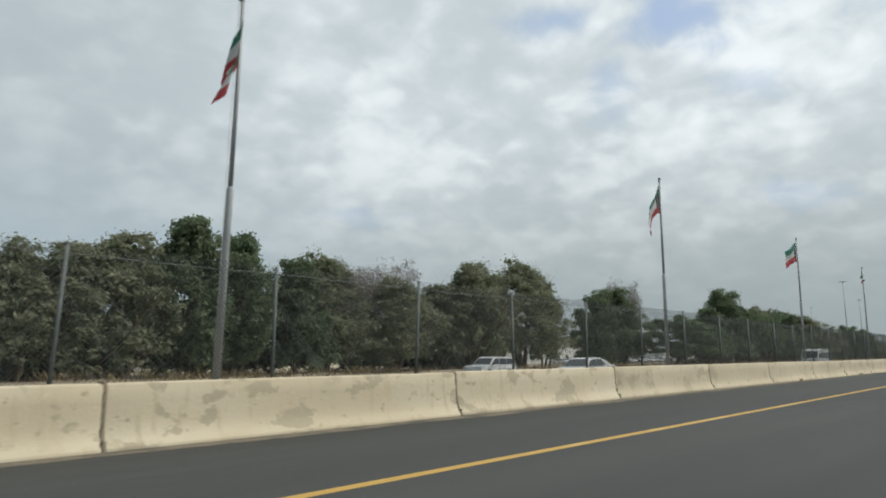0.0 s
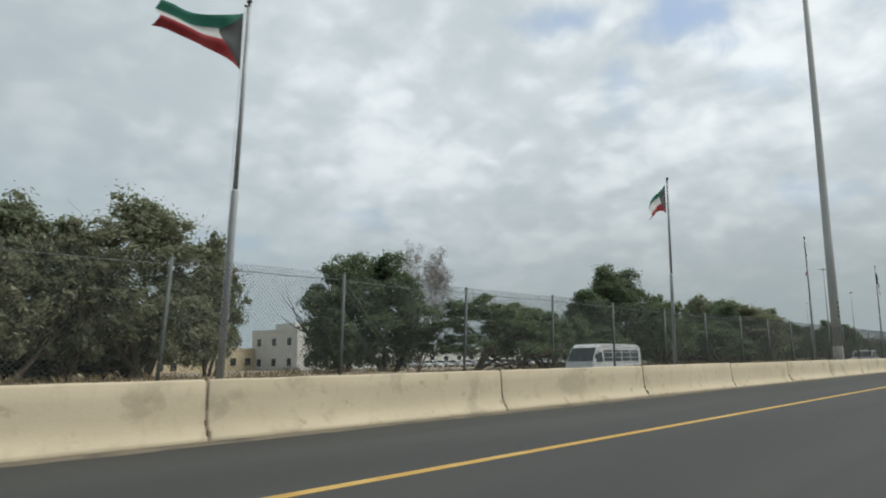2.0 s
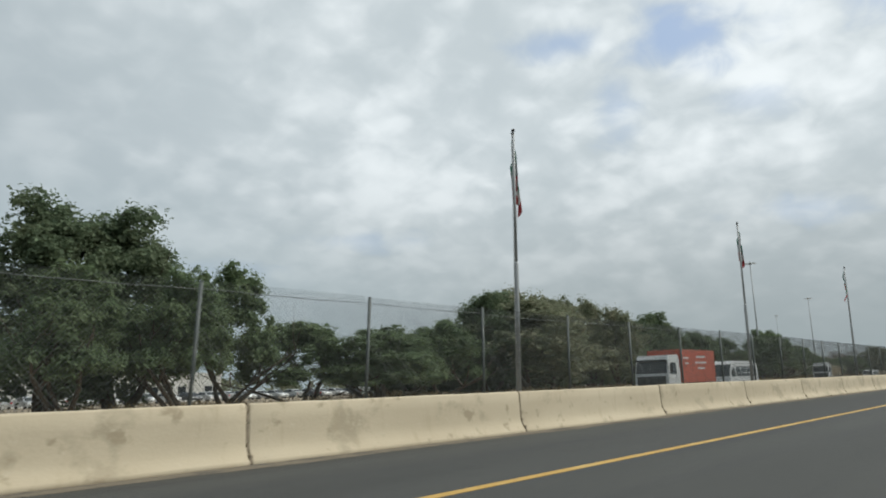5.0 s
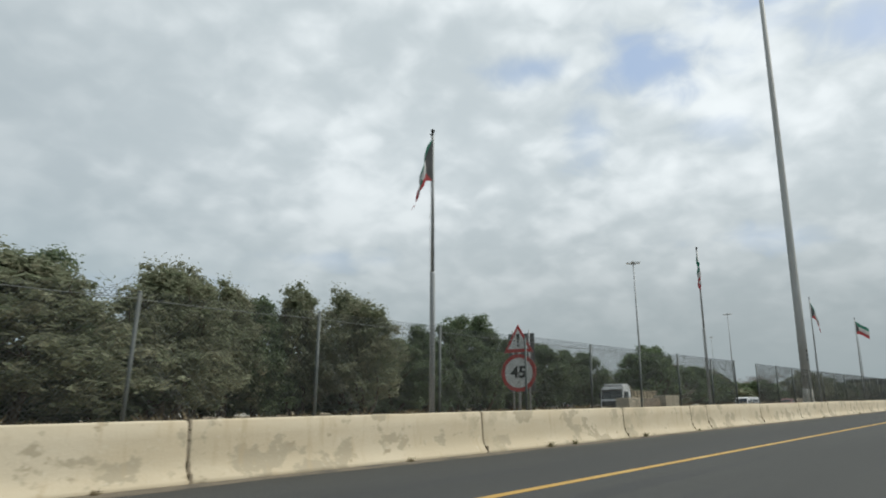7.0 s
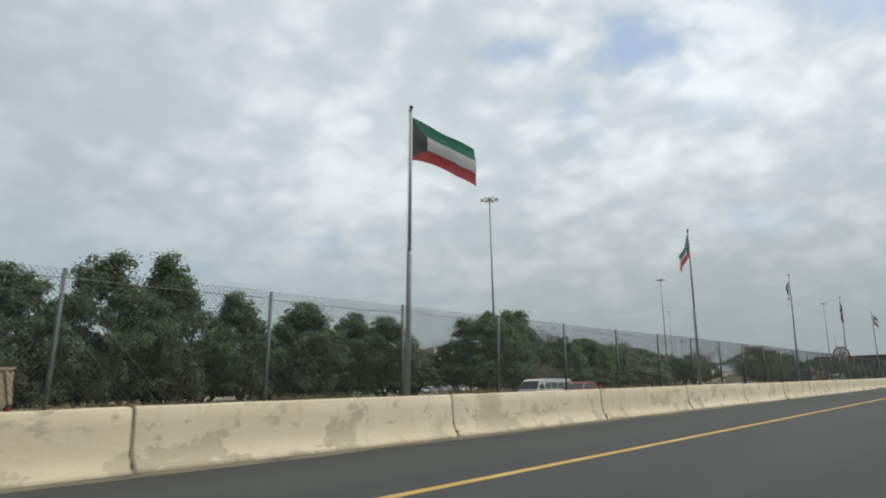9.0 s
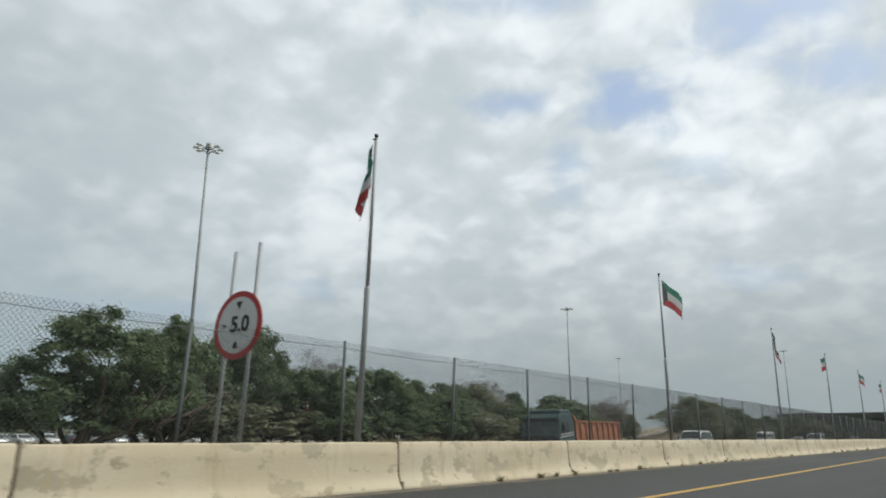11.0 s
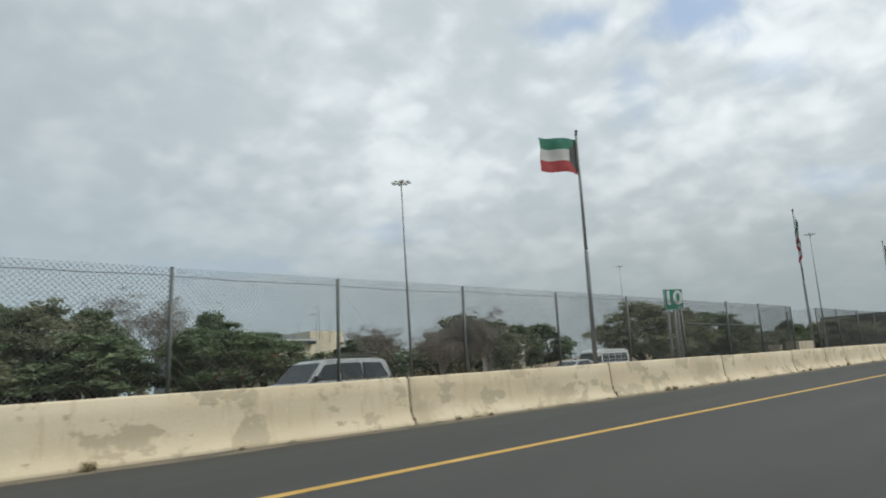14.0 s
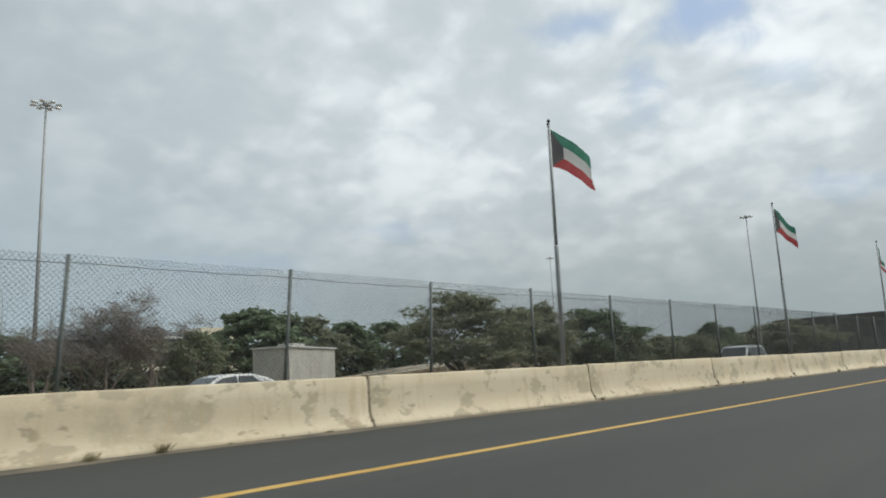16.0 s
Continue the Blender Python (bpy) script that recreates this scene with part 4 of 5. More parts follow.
# kind, x, y, height, half width
TREES_A = (
    ('f', 60, 58, 10.2, 2.5), ('f', 64, 58, 11.1, 3.1), ('f', 68, 58, 11.8, 2.8), ('d', 74, 58, 14.4, 2.5), ('d', 79, 58, 13.5, 2.4),
    ('d', 86, 58, 11.7, 2.3), ('f', 91, 60, 12.5, 3.5), ('b', 96, 62, 11.2, 3.2), ('f', 100, 58, 10.9, 3.3), ('b', 107, 64, 12.1, 2.7),
    ('f', 110, 60, 11, 2.7), ('f', 114, 58, 13.6, 3), ('f', 119, 60, 14, 3),
)
TREES_B = (
    ('f', 124, 61, 13.8, 2.2), ('f', 130, 61, 15.8, 4.4), ('f', 137, 61, 13.2, 1.9), ('d', 153, 60, 12.9, 3.2), ('d', 159, 60, 13.4, 3.5),
    ('a', 166, 52, 8.4, 4.6), ('b', 168.8, 64, 14.6, 2.1), ('a', 174, 52, 8, 3.2), ('a', 178, 52, 8.1, 3), ('a', 181, 52, 6.9, 2.8),
    ('a', 185, 50, 5.7, 1.2), ('a', 187, 52, 6.9, 2.1), ('a', 192, 50, 5.3, 2.6),
)
TREES_C = (
    ('a', 195, 52, 5, 3.3), ('d', 205, 60, 12.7, 2.6), ('a', 211, 50, 10.1, 2.6), ('d', 213.3, 60, 16.8, 3.9), ('d', 219.6, 61, 16.6, 4.1), ('a', 220, 52, 11, 2.7),
    ('a', 228, 58, 12.5, 3.1), ('a', 236, 58, 7.9, 3.9), ('a', 241, 52, 6.5, 4.5), ('a', 249, 58, 7.8, 3.8), ('a', 258, 58, 9, 3.4),
    ('d', 269, 60, 13.1, 3.4), ('f', 275, 58, 12.8, 6.4), ('d', 280, 66, 14.8, 3.9),
)
TREES_D = (
    ('f', 293, 66, 15.2, 4.7), ('f', 300, 79, 18.5, 3.5), ('f', 304, 79, 17.9, 3), ('f', 309, 79, 17.1, 3.8), ('d', 314, 79, 16.1, 3),
    ('f', 321, 79, 18.1, 3.2), ('f', 325, 70, 15.6, 3.8), ('f', 330, 79, 18.7, 3.4), ('d', 334, 79, 13.9, 2.1), ('d', 341, 79, 11.6, 4.1),
    ('d', 348, 79, 14.2, 3.5), ('d', 357, 79, 16.7, 3.7), ('d', 365, 79, 17.2, 3.5),
)
TREES_E = (
    ('d', 375, 79, 13.5, 3.3), ('d', 386, 79, 13.3, 4), ('d', 396, 79, 12.5, 3.2), ('d', 400, 76, 11.9, 3.2), ('f', 407, 76, 7.7, 3.7),
    ('a', 415, 68, 12.8, 5.1), ('a', 423, 68, 13, 2.8), ('a', 427, 74, 13.3, 4.9), ('d', 438, 76, 15.1, 3.3), ('d', 444, 80, 16.1, 3.5),
    ('a', 448, 72, 9.8, 3.8), ('b', 454, 80, 10.8, 3.7), ('a', 458, 76, 11, 3.4),
)
TREES_F = (
    ('a', 463, 74, 11.2, 3.8), ('a', 468, 74, 9.7, 3.1), ('a', 472, 76, 10.1, 3.4), ('a', 477, 74, 8.2, 3.8), ('a', 485, 76, 8.9, 3.6),
    ('d', 491, 82, 10.8, 3.8), ('d', 496, 84, 11.3, 2.9), ('f', 500, 82, 11.4, 4.1), ('d', 507, 86, 11, 2.9), ('b', 513, 88, 12, 3.5),
    ('d', 519, 84, 8.6, 2.6), ('d', 522, 86, 10.8, 2.5), ('b', 551, 86, 7.9, 3.2),
)
TREES_G = (
    ('b', 563.5, 84, 7.4, 3.0), ('b', 575.5, 84, 8.4, 3.2), ('b', 569, 88, 8.0, 3.2), ('f', 581, 84, 8, 2.4), ('d', 615, 126, 16.1, 6),
    ('d', 624, 126, 15.3, 3.5), ('f', 626, 80, 14.4, 7), ('f', 630, 126, 14.9, 4.8), ('d', 640, 126, 13.6, 4.4), ('f', 642, 80, 12.2, 5),
    ('f', 648, 80, 13, 4.2), ('d', 652, 126, 14, 5.3), ('d', 666, 80, 12.3, 6.4),
)
TREES_H = (
    ('f', 680, 80, 7.6, 3.2), ('f', 689, 86, 8.2, 4.6), ('f', 699, 82, 7.4, 3.4), ('f', 714, 80, 7.4, 3.6), ('d', 725, 80, 10.2, 4.0),
    ('d', 735, 80, 9.6, 2.6), ('f', 776, 80, 11.6, 10.6), ('a', 514, 70, 7.4, 5.2), ('a', 520, 70, 6.4, 4), ('a', 524, 66, 4.2, 2.3),
    ('b', 570.5, 85, 10.0, 3.4),
)
rnd = random.Random(21)


def plant(kind, x, y, h, w, far=False):
    wide = {"d": 1.72, "f": 1.78, "a": 2.15, "b": 2.1}
    pick = FAR[kind] if far else WIDE[kind] if kind in WIDE and w / wide[kind] > 1.85 else PROTO[kind]
    proto = pick[plant.n % len(pick)]
    plant.n += 1
    m = pose(x, y, ground_height(x, y) - 0.25, 0, 0, rnd.uniform(0, 360)) @ Matrix.Diagonal((w / wide[kind], w / wide[kind], (h + 0.4) / (9.2 if kind == "a" else 9.8), 1))
    t = copy_thing(proto, Matrix())
    t.matrix_basis = m


plant.n = 0
for kind, x, y, h, w in TREES_A + TREES_B + TREES_C + TREES_D + TREES_E + TREES_F + TREES_G + TREES_H:
    plant(kind, x, y, h, w, y > 100 and kind != "b")
# the deeper rows of the same planting, which close the gaps low down
for x in [q for q in range(48, 300, 6) if not 138 < q < 262]:
    plant(rnd.choice("fd"), x + rnd.uniform(-3, 3), 70 + rnd.uniform(-4, 6), rnd.uniform(5.5, 8.0), rnd.uniform(3.2, 4.5), True)
for x in range(300, 405, 6):
    plant(rnd.choice("dfd"), x + rnd.uniform(-3, 3), 88 + rnd.uniform(-4, 6), rnd.uniform(8, 10), rnd.uniform(3.5, 5), True)
for x in range(405, 512, 9):
    plant(rnd.choice("aaf"), x + rnd.uniform(-3, 3), 74 + rnd.uniform(-6, 6), rnd.uniform(5.5, 7.5), rnd.uniform(3.6, 5), True)
for x in [q for q in range(560, 860, 16) if not 580 < q < 700]:
    plant(rnd.choice("fda"), x + rnd.uniform(-5, 5), 96 + rnd.uniform(-8, 14), rnd.uniform(6, 9), rnd.uniform(3.5, 6), True)
for group in (*PROTO.values(), *WIDE.values(), *FAR.values()):
    for t in group:
        for o in (*t.children_recursive, t):
            bpy.data.objects.remove(o)


# the distant woods that close the plain
def far_woods():
    q = random.Random(61)
    centres, radii = [], []
    for k in range(900):
        x = q.uniform(-200, 1500)
        top = 5.0 + 2.5 * noise.noise(Vector((x * 0.02, 7, 0))) + 1.2 * noise.noise(Vector((x * 0.09, 2, 0)))
        for j in range(3):
            centres.append((x + q.uniform(-3, 3), 225 + q.uniform(-14, 14), max(0.6, top * (j + 0.6) / 3)))
            radii.append(q.uniform(1.4, 2.6))
    thing("far_woods", "low dark scrub woods closing the plain", "trees", kind="stuff", me=leaves_mesh("far_woods", centres, radii, 60000, 1.1, 0.5, LEAF_OLIVE, 8, 0.3))


far_woods()

# ---------------------------------------------------------------- weeds and dry grass
def blades(name, spots, mat, seed, per, height, spread, width):
    r = np.random.default_rng(seed)
    v, f = [], []
    for x, y, z, k in spots:
        for j in range(per):
            a, lean = r.uniform(0, 6.283), r.uniform(0.1, 0.9)
            h = height * k * r.uniform(0.45, 1.15)
            bx, by = x + r.normal() * spread, y + r.normal() * spread
            dx, dy = math.cos(a), math.sin(a)
            n = len(v)
            v += [(bx - dy * width, by + dx * width, z), (bx + dy * width, by - dx * width, z),
                  (bx + dx * lean * h * 0.35 + dy * width * 0.8, by + dy * lean * h * 0.35 - dx * width * 0.8, z + h * 0.6),
                  (bx + dx * lean * h * 0.8, by + dy * lean * h * 0.8, z + h)]
            f += [(n, n + 1, n + 2), (n, n + 2, n + 3)]
    return mesh_of(name, v, f, mat)


rnd = random.Random(33)
spots = []
while len(spots) < 2600:
    x, y = rnd.uniform(20, 640), rnd.uniform(11.3, 14.2)
    thick = noise.noise(Vector((x * 0.07, y * 0.3, 40))) + 0.25
    if rnd.random() < 0.35 + thick:
        spots.append((x, y, ground_height(x, y) - 0.02, (0.6 + max(0, thick)) * (0.45 if x < 260 else 0.75)))
for k in range(1100):
    x, y = rnd.uniform(256, 308), rnd.uniform(12.4, 14.4)
    spots.append((x, y, 0.58 + 0.12 * noise.noise(Vector((x, y, 1))), rnd.uniform(0.3, 1.1)))
thing("dry_grass", "dry brown grass tufts along the median strip", "grass", kind="stuff", me=blades("dry_grass", spots, DRY_GRASS, 5, 16, 0.42, 0.16, 0.008))
spots = []
while len(spots) < 2600:
    x, y = rnd.uniform(60, 760), rnd.uniform(40.5, 64)
    thick = noise.noise(Vector((x * 0.05, y * 0.1, 70)))
    if rnd.random() < 0.4 + thick:
        spots.append((x, y, ground_height(x, y) - 0.03, 0.7 + max(0, thick)))
thing("dry_grass", "dry scrub and grass in front of the trees", "grass", kind="stuff", me=blades("dry_scrub", spots, DRY_GRASS, 6, 12, 0.8, 0.4, 0.02))


def weed(x, size, seed):
    r = random.Random(seed)
    spots = [(r.gauss(0, 0.05) * size, r.gauss(0, 0.02), 0.0, 1.0) for k in range(6)]
    thing("weed", "small scrubby weed rooted at the foot of the barrier", "weed", pose(x, 10.17, 0.0), "weeds along the barrier", me=blades("weed", spots, WEED, seed, int(20 * size), 0.19 * size, 0.035 * size, 0.0035))


rnd = random.Random(55)
x = 60.0
while x < 600:
    dense = noise.noise(Vector((x * 0.05, 0, 5))) + (0.25 if x > 380 else -0.35)
    x += rnd.uniform(0.4, 2.4) if dense > 0 else rnd.uniform(2.5, 10)
    if x < 255 and rnd.random() < 0.8:
        continue
    weed(x, rnd.choice((0.3, 0.35, 0.4, 0.5, 0.6, 0.8)), int(x * 10))


# ---------------------------------------------------------------- vehicles on the far carriageway
def wheels(car, xs, half, r, w):
    tyre = Soup().tube([(0, -w / 2, 0), (0, -w / 2 + 0.03, 0), (0, w / 2 - 0.03, 0), (0, w / 2, 0)], [r * 0.9, r, r, r * 0.9], 20).done("tyre", TYRE, True)
    rim = Soup().tube([(0, -w / 2 - 0.012, 0), (0, w / 2 + 0.012, 0)], [r * 0.58, r * 0.58], 14).done("rim", RIM, True)
    for x in xs:
        for side in (-1, 1):
            o = part("wheel", tyre, car, at=pose(x, side * (half - w / 2), r))
            part("rim", rim, o)


def shell(outline, half, taper, belt, mat, name="body"):
    """A car body: a side outline swept across the width, leaning in above the belt."""
    s = Soup()
    n = len(outline)
    rows = []
    for y in (-1.0, -0.94, 0.94, 1.0):
        inset = 0.0 if abs(y) < 0.99 else 0.05
        rows.append([(x * (1 - inset * 0.25), y * (half - (taper * (z - belt) if z > belt else 0)), z - (inset * 0.6 if z > belt * 1.02 else 0)) for x, z in outline])
    v = [p for row in rows for p in row]
    f = [(a * n + i, a * n + (i + 1) % n, (a + 1) * n + (i + 1) % n, (a + 1) * n + i) for a in range(3) for i in range(n)]
    f += [tuple(reversed(range(n))), tuple(range(3 * n, 4 * n))]
    return s.add(v, f).done(name, mat)


def side_glass(car, quads, half, taper, belt, name="side_window"):
    for q in quads:
        for side in (-1, 1):
            v = [(x, side * (half - taper * (z - belt) + 0.008), z) for x, z in q]
            w = [(x, y - side * 0.03, z) for x, y, z in v]
            m = len(q)
            f = [tuple(range(m)), tuple(reversed(range(m, 2 * m)))] + [(i, m + i, m + (i + 1) % m, (i + 1) % m) for i in range(m)]
            part(name, mesh_of(name, v + w, f, WINDOW_DARK), car)


def cross_glass(car, lower, upper, half, taper, belt, name):
    (xa, za), (xb, zb) = lower, upper
    ya, yb = half - taper * max(0, za - belt) - 0.1, half - taper * max(0, zb - belt) - 0.1
    out = -0.012 if xa < xb else 0.012
    v = [(xa + out, -ya, za + 0.01), (xa + out, ya, za + 0.01), (xb + out, yb, zb + 0.01), (xb + out, -yb, zb + 0.01)]
    v += [(x - out * 3, y, z - 0.02) for x, y, z in v]
    part(name, mesh_of(name, v, [(0, 1, 2, 3), (7, 6, 5, 4), (0, 4, 5, 1), (1, 5, 6, 2), (2, 6, 7, 3), (3, 7, 4, 0)], WINDOW_DARK), car)


def lamps(car, xf, xr, half, z):
    for side in (-1, 1):
        part("headlight", Soup().slab(xf - 0.03, side * (half - 0.3) - 0.18, z - 0.07, xf + 0.10, side * (half - 0.3) + 0.18, z + 0.07, 0.03).done("headlight", HEADLAMP), car)
        part("tail_light", Soup().slab(xr - 0.10, side * (half - 0.22) - 0.14, z - 0.02, xr + 0.03, side * (half - 0.22) + 0.14, z + 0.2, 0.03).done("tail_light", TAIL_RED), car)


def sedan(x, y, mat, label, turn=0.0, z=ROAD_FAR, group="traffic on the far carriageway"):
    c = thing("car", label, "car", pose(x, y, z, 0, 0, turn), group)
    out = [(-2.36, 0.30), (-2.42, 0.55), (-2.30, 0.74), (-1.30, 0.92), (-0.55, 1.36), (-0.10, 1.45), (0.75, 1.44), (1.30, 1.30), (1.90, 1.05), (2.35, 1.02), (2.42, 0.65), (2.36, 0.32)]
    part("body", shell(out, 0.90, 0.34, 0.90, mat), c)
    side_glass(c, [[(-1.05, 0.96), (-0.48, 1.31), (0.10, 1.38), (0.12, 0.97)], [(0.20, 0.97), (0.18, 1.38), (0.72, 1.36), (1.25, 1.02)]], 0.90, 0.34, 0.90)
    cross_glass(c, (-1.26, 0.95), (-0.58, 1.35), 0.90, 0.34, 0.90, "windscreen")
    cross_glass(c, (1.86, 1.06), (1.34, 1.29), 0.90, 0.34, 0.90, "rear_window")
    wheels(c, (-1.45, 1.40), 0.90, 0.33, 0.22)
    lamps(c, -2.38, 2.38, 0.90, 0.66)
    return c


def suv(x, y, mat, label, turn=0.0, z=ROAD_FAR, tall=1.0):
    c = thing("car", label, "car", pose(x, y, z, 0, 0, turn) @ Matrix.Diagonal((1, 1, tall, 1)), "traffic on the far carriageway")
    out = [(-2.38, 0.36), (-2.45, 0.70), (-2.35, 1.00), (-1.25, 1.13), (-0.62, 1.74), (-0.30, 1.84), (1.80, 1.83), (2.20, 1.72), (2.42, 1.10), (2.46, 0.70), (2.40, 0.40)]
    part("body", shell(out, 0.96, 0.22, 1.10, mat), c)
    side_glass(c, [[(-1.00, 1.17), (-0.55, 1.64), (0.02, 1.69), (0.05, 1.17)], [(0.13, 1.17), (0.11, 1.69), (1.00, 1.69), (1.04, 1.17)], [(1.12, 1.17), (1.10, 1.69), (1.92, 1.66), (2.16, 1.19)]], 0.96, 0.22, 1.10)
    cross_glass(c, (-1.22, 1.16), (-0.64, 1.72), 0.96, 0.22, 1.10, "windscreen")
    cross_glass(c, (2.40, 1.16), (2.21, 1.68), 0.96, 0.22, 1.10, "rear_window")
    for side in (-1, 1):
        part("roof_rail", Soup().tube([(-0.2, side * 0.72, 1.84), (-0.1, side * 0.72, 1.90), (1.6, side * 0.72, 1.90), (1.7, side * 0.72, 1.84)], [0.02] * 4, 6).done("roof_rail", DARK_METAL), c)
        part("wing_mirror", Soup().slab(-1.05, side * 1.06 - 0.10, 1.14, -0.90, side * 1.06 + 0.10, 1.32, 0.04).done("wing_mirror", DARK_METAL), c)
    wheels(c, (-1.45, 1.45), 0.97, 0.39, 0.26)
    lamps(c, -2.41, 2.42, 0.95, 0.86)


def minibus(x, y, label, turn=0.0, z=ROAD_FAR, low=CAR_WHITE, k=1.0, tall=1.0):
    c = thing("minibus", label, "bus", pose(x, y, z, 0, 0, turn) @ Matrix.Diagonal((1, 1, tall, 1)), "traffic on the far carriageway")
    out = [(-3.48, 0.35), (-3.52, 0.95), (-3.36, 1.30), (-2.72, 2.34), (-2.30, 2.56), (-1.6, 2.62), (3.0, 2.58), (3.40, 2.44), (3.50, 2.1), (3.52, 0.6), (3.46, 0.38)]
    out = [(px * k, pz) for px, pz in out]
    part("body", shell(out, 1.03, 0.06, 1.2, low), c)
    quads = [[(-3.02, 1.30), (-2.62, 1.98), (-2.18, 2.0), (-2.12, 1.32)]]
    for j in range(4):
        a = -1.88 + 1.28 * j
        quads.append([(a, 1.34), (a, 2.14), (a + 1.12, 2.14), (a + 1.12, 1.34)])
    quads = [[(px * k, pz) for px, pz in q] for q in quads]
    side_glass(c, quads, 1.03, 0.06, 1.2)
    for side in (-1, 1):
        for zz in (1.60, 1.98):
            part("window_rail", Soup().tube([(-1.9 * k, side * 1.03, zz), (3.08 * k, side * 1.03, zz)], [0.022, 0.022], 6).done("window_rail", low), c)
        part("wing_mirror", Soup().slab(-3.36 * k, side * 1.22 - 0.08, 1.5, -3.36 * k + 0.12, side * 1.22 + 0.08, 1.86, 0.03).done("wing_mirror", DARK_METAL), c)
    cross_glass(c, (-3.34 * k, 1.36), (-2.76 * k, 2.30), 1.03, 0.06, 1.2, "windscreen")
    cross_glass(c, (3.52 * k, 1.40), (3.49 * k, 2.15), 1.03, 0.06, 1.2, "rear_window")
    wheels(c, (-2.35 * k, 1.75 * k), 1.03, 0.40, 0.25)
    lamps(c, -3.5 * k, 3.5 * k, 1.0, 0.8)


def truck(x, y, cab, load, label, kind, turn=0.0, z=ROAD_FAR, tall=1.0):
    c = thing("truck", label, "truck", pose(x, y, z, 0, 0, turn) @ Matrix.Diagonal((1, 1, tall, 1)), "traffic on the far carriageway")
    out = [(-4.10, 0.45), (-4.22, 0.9), (-4.20, 1.55), (-3.98, 2.62), (-3.80, 2.86), (-2.45, 2.90), (-2.30, 2.7), (-2.28, 0.6)]
    o = part("cab", shell(out, 1.2, 0.05, 1.5, cab, "cab"), c)
    side_glass(o, [[(-3.86, 1.62), (-3.72, 2.34), (-2.92, 2.36), (-2.86, 1.62)]], 1.2, 0.05, 1.5)
    cross_glass(o, (-4.19, 1.66), (-4.03, 2.42), 1.2, 0.05, 1.5, "windscreen")
    if kind != "box":
        part("roof_fairing", Soup().slab(-3.7, -1.0, 2.86, -2.4, 1.0, 3.12, 0.12).done("roof_fairing", cab), o)
    if cab is CAB_TEAL:
        for zz in (1.36, 1.50):
            part("stripe", Soup().prism([(-4.02, zz), (-2.5, zz + 0.16), (-2.5, zz + 0.24), (-4.02, zz + 0.05)], -1.214, -1.202, lambda p, q, w: (p, w, q)).done("stripe", SIGN_WHITE), o, "white slanting stripe")
    part("sun_visor", Soup().slab(-4.22, -1.05, 2.46, -3.98, 1.05, 2.56, 0.03).done("sun_visor", DARK_METAL), o)
    part("bumper", Soup().slab(-4.36, -1.2, 0.42, -4.12, 1.2, 0.78, 0.05).done("bumper", DARK_METAL), c)
    part("grille", Soup().slab(-4.30, -1.0, 0.84, -4.18, 1.0, 1.48, 0.02).done("grille", DARK_METAL), c)
    part("chassis", Soup().box(-3.9, -0.45, 0.62, 4.0, 0.45, 0.92).done("chassis", DARK_METAL), c)
    if kind == "box":
        part("cargo_box", Soup().slab(-2.1, -1.2, 1.0, 4.05, 1.2, 3.25, 0.04).done("cargo_box", load), c, "red cargo box with pale lettering worn past reading")
        for k, (a, zz, l) in enumerate(((-1.6, 2.6, 0.9), (-1.4, 2.25, 0.6), (0.6, 2.7, 1.6), (0.4, 2.3, 2.0), (0.8, 1.9, 1.2))):
            part("bar", Soup().box(a, -1.212, zz, a + l, -1.203, zz + 0.13).done("bar", SIGN_WHITE), c)
    else:
        tip = Soup()
        outer = [(-2.05, 1.05), (-2.15, 2.35), (-2.45, 2.75), (-2.40, 2.82), (-1.9, 2.45), (4.0, 2.42), (4.1, 1.05)]
        tip.prism(outer, -1.22, -1.14, lambda a, b, q: (a, q, b)).prism(outer, 1.14, 1.22, lambda a, b, q: (a, q, b))
        tip.box(-2.08, -1.14, 1.0, 4.06, 1.14, 1.12).box(-2.12, -1.14, 1.1, -2.04, 1.14, 2.45).box(4.0, -1.14, 1.1, 4.08, 1.14, 2.3)
        bed = part("tipper_body", tip.done("tipper_body", load), c)
        for k in range(8):
            a = -1.75 + 0.78 * k
            for side in (-1, 1):
                part("rib", Soup().prism([(a + 0.22, 1.06), (a + 0.32, 1.06), (a + 0.08, 2.38), (a - 0.02, 2.38)], side * 1.26 - 0.04, side * 1.26 + 0.04, lambda p, q, w: (p, w, q)).done("rib", load), bed)
        for side in (-1, 1):
            part("top_rail", Soup().box(-2.0, side * 1.25 - 0.05, 2.36, 4.06, side * 1.25 + 0.05, 2.46).done("top_rail", load), bed)
    for side in (-1, 1):
        part("wing_mirror", Soup().slab(-4.02, side * 1.36 - 0.09, 1.75, -3.92, side * 1.36 + 0.09, 2.25, 0.03).done("wing_mirror", DARK_METAL), c)
    wheels(c, (-3.3, 1.9, 3.1), 1.2, 0.5, 0.3)
    lamps(c, -4.2, 4.06, 1.15, 0.75)


suv(88.9, 36.4, CAR_WHITE, "white boxy off-road car on the far carriageway", tall=0.9)
sedan(79.8, 22.6, CAR_WHITE, "white saloon car on the far carriageway")
minibus(144.8, 24.5, "white minibus with barred side windows on the far carriageway", tall=0.90)
suv(187.3, 17.0, CAR_WHITE, "white off-road car on the far carriageway")
truck(241.5, 22.0, CAR_WHITE, CARGO_RED, "white truck with a red cargo box on the far carriageway", "box")
minibus(255.2, 23.0, "white van-like minibus behind the truck on the far carriageway")
truck(324.3, 32.0, CAR_WHITE, TIPPER_TAN, "white tipper truck with a tan ribbed body", "tipper")
minibus(379.3, 36.3, "white minibus passing on the far carriageway", tall=0.72)
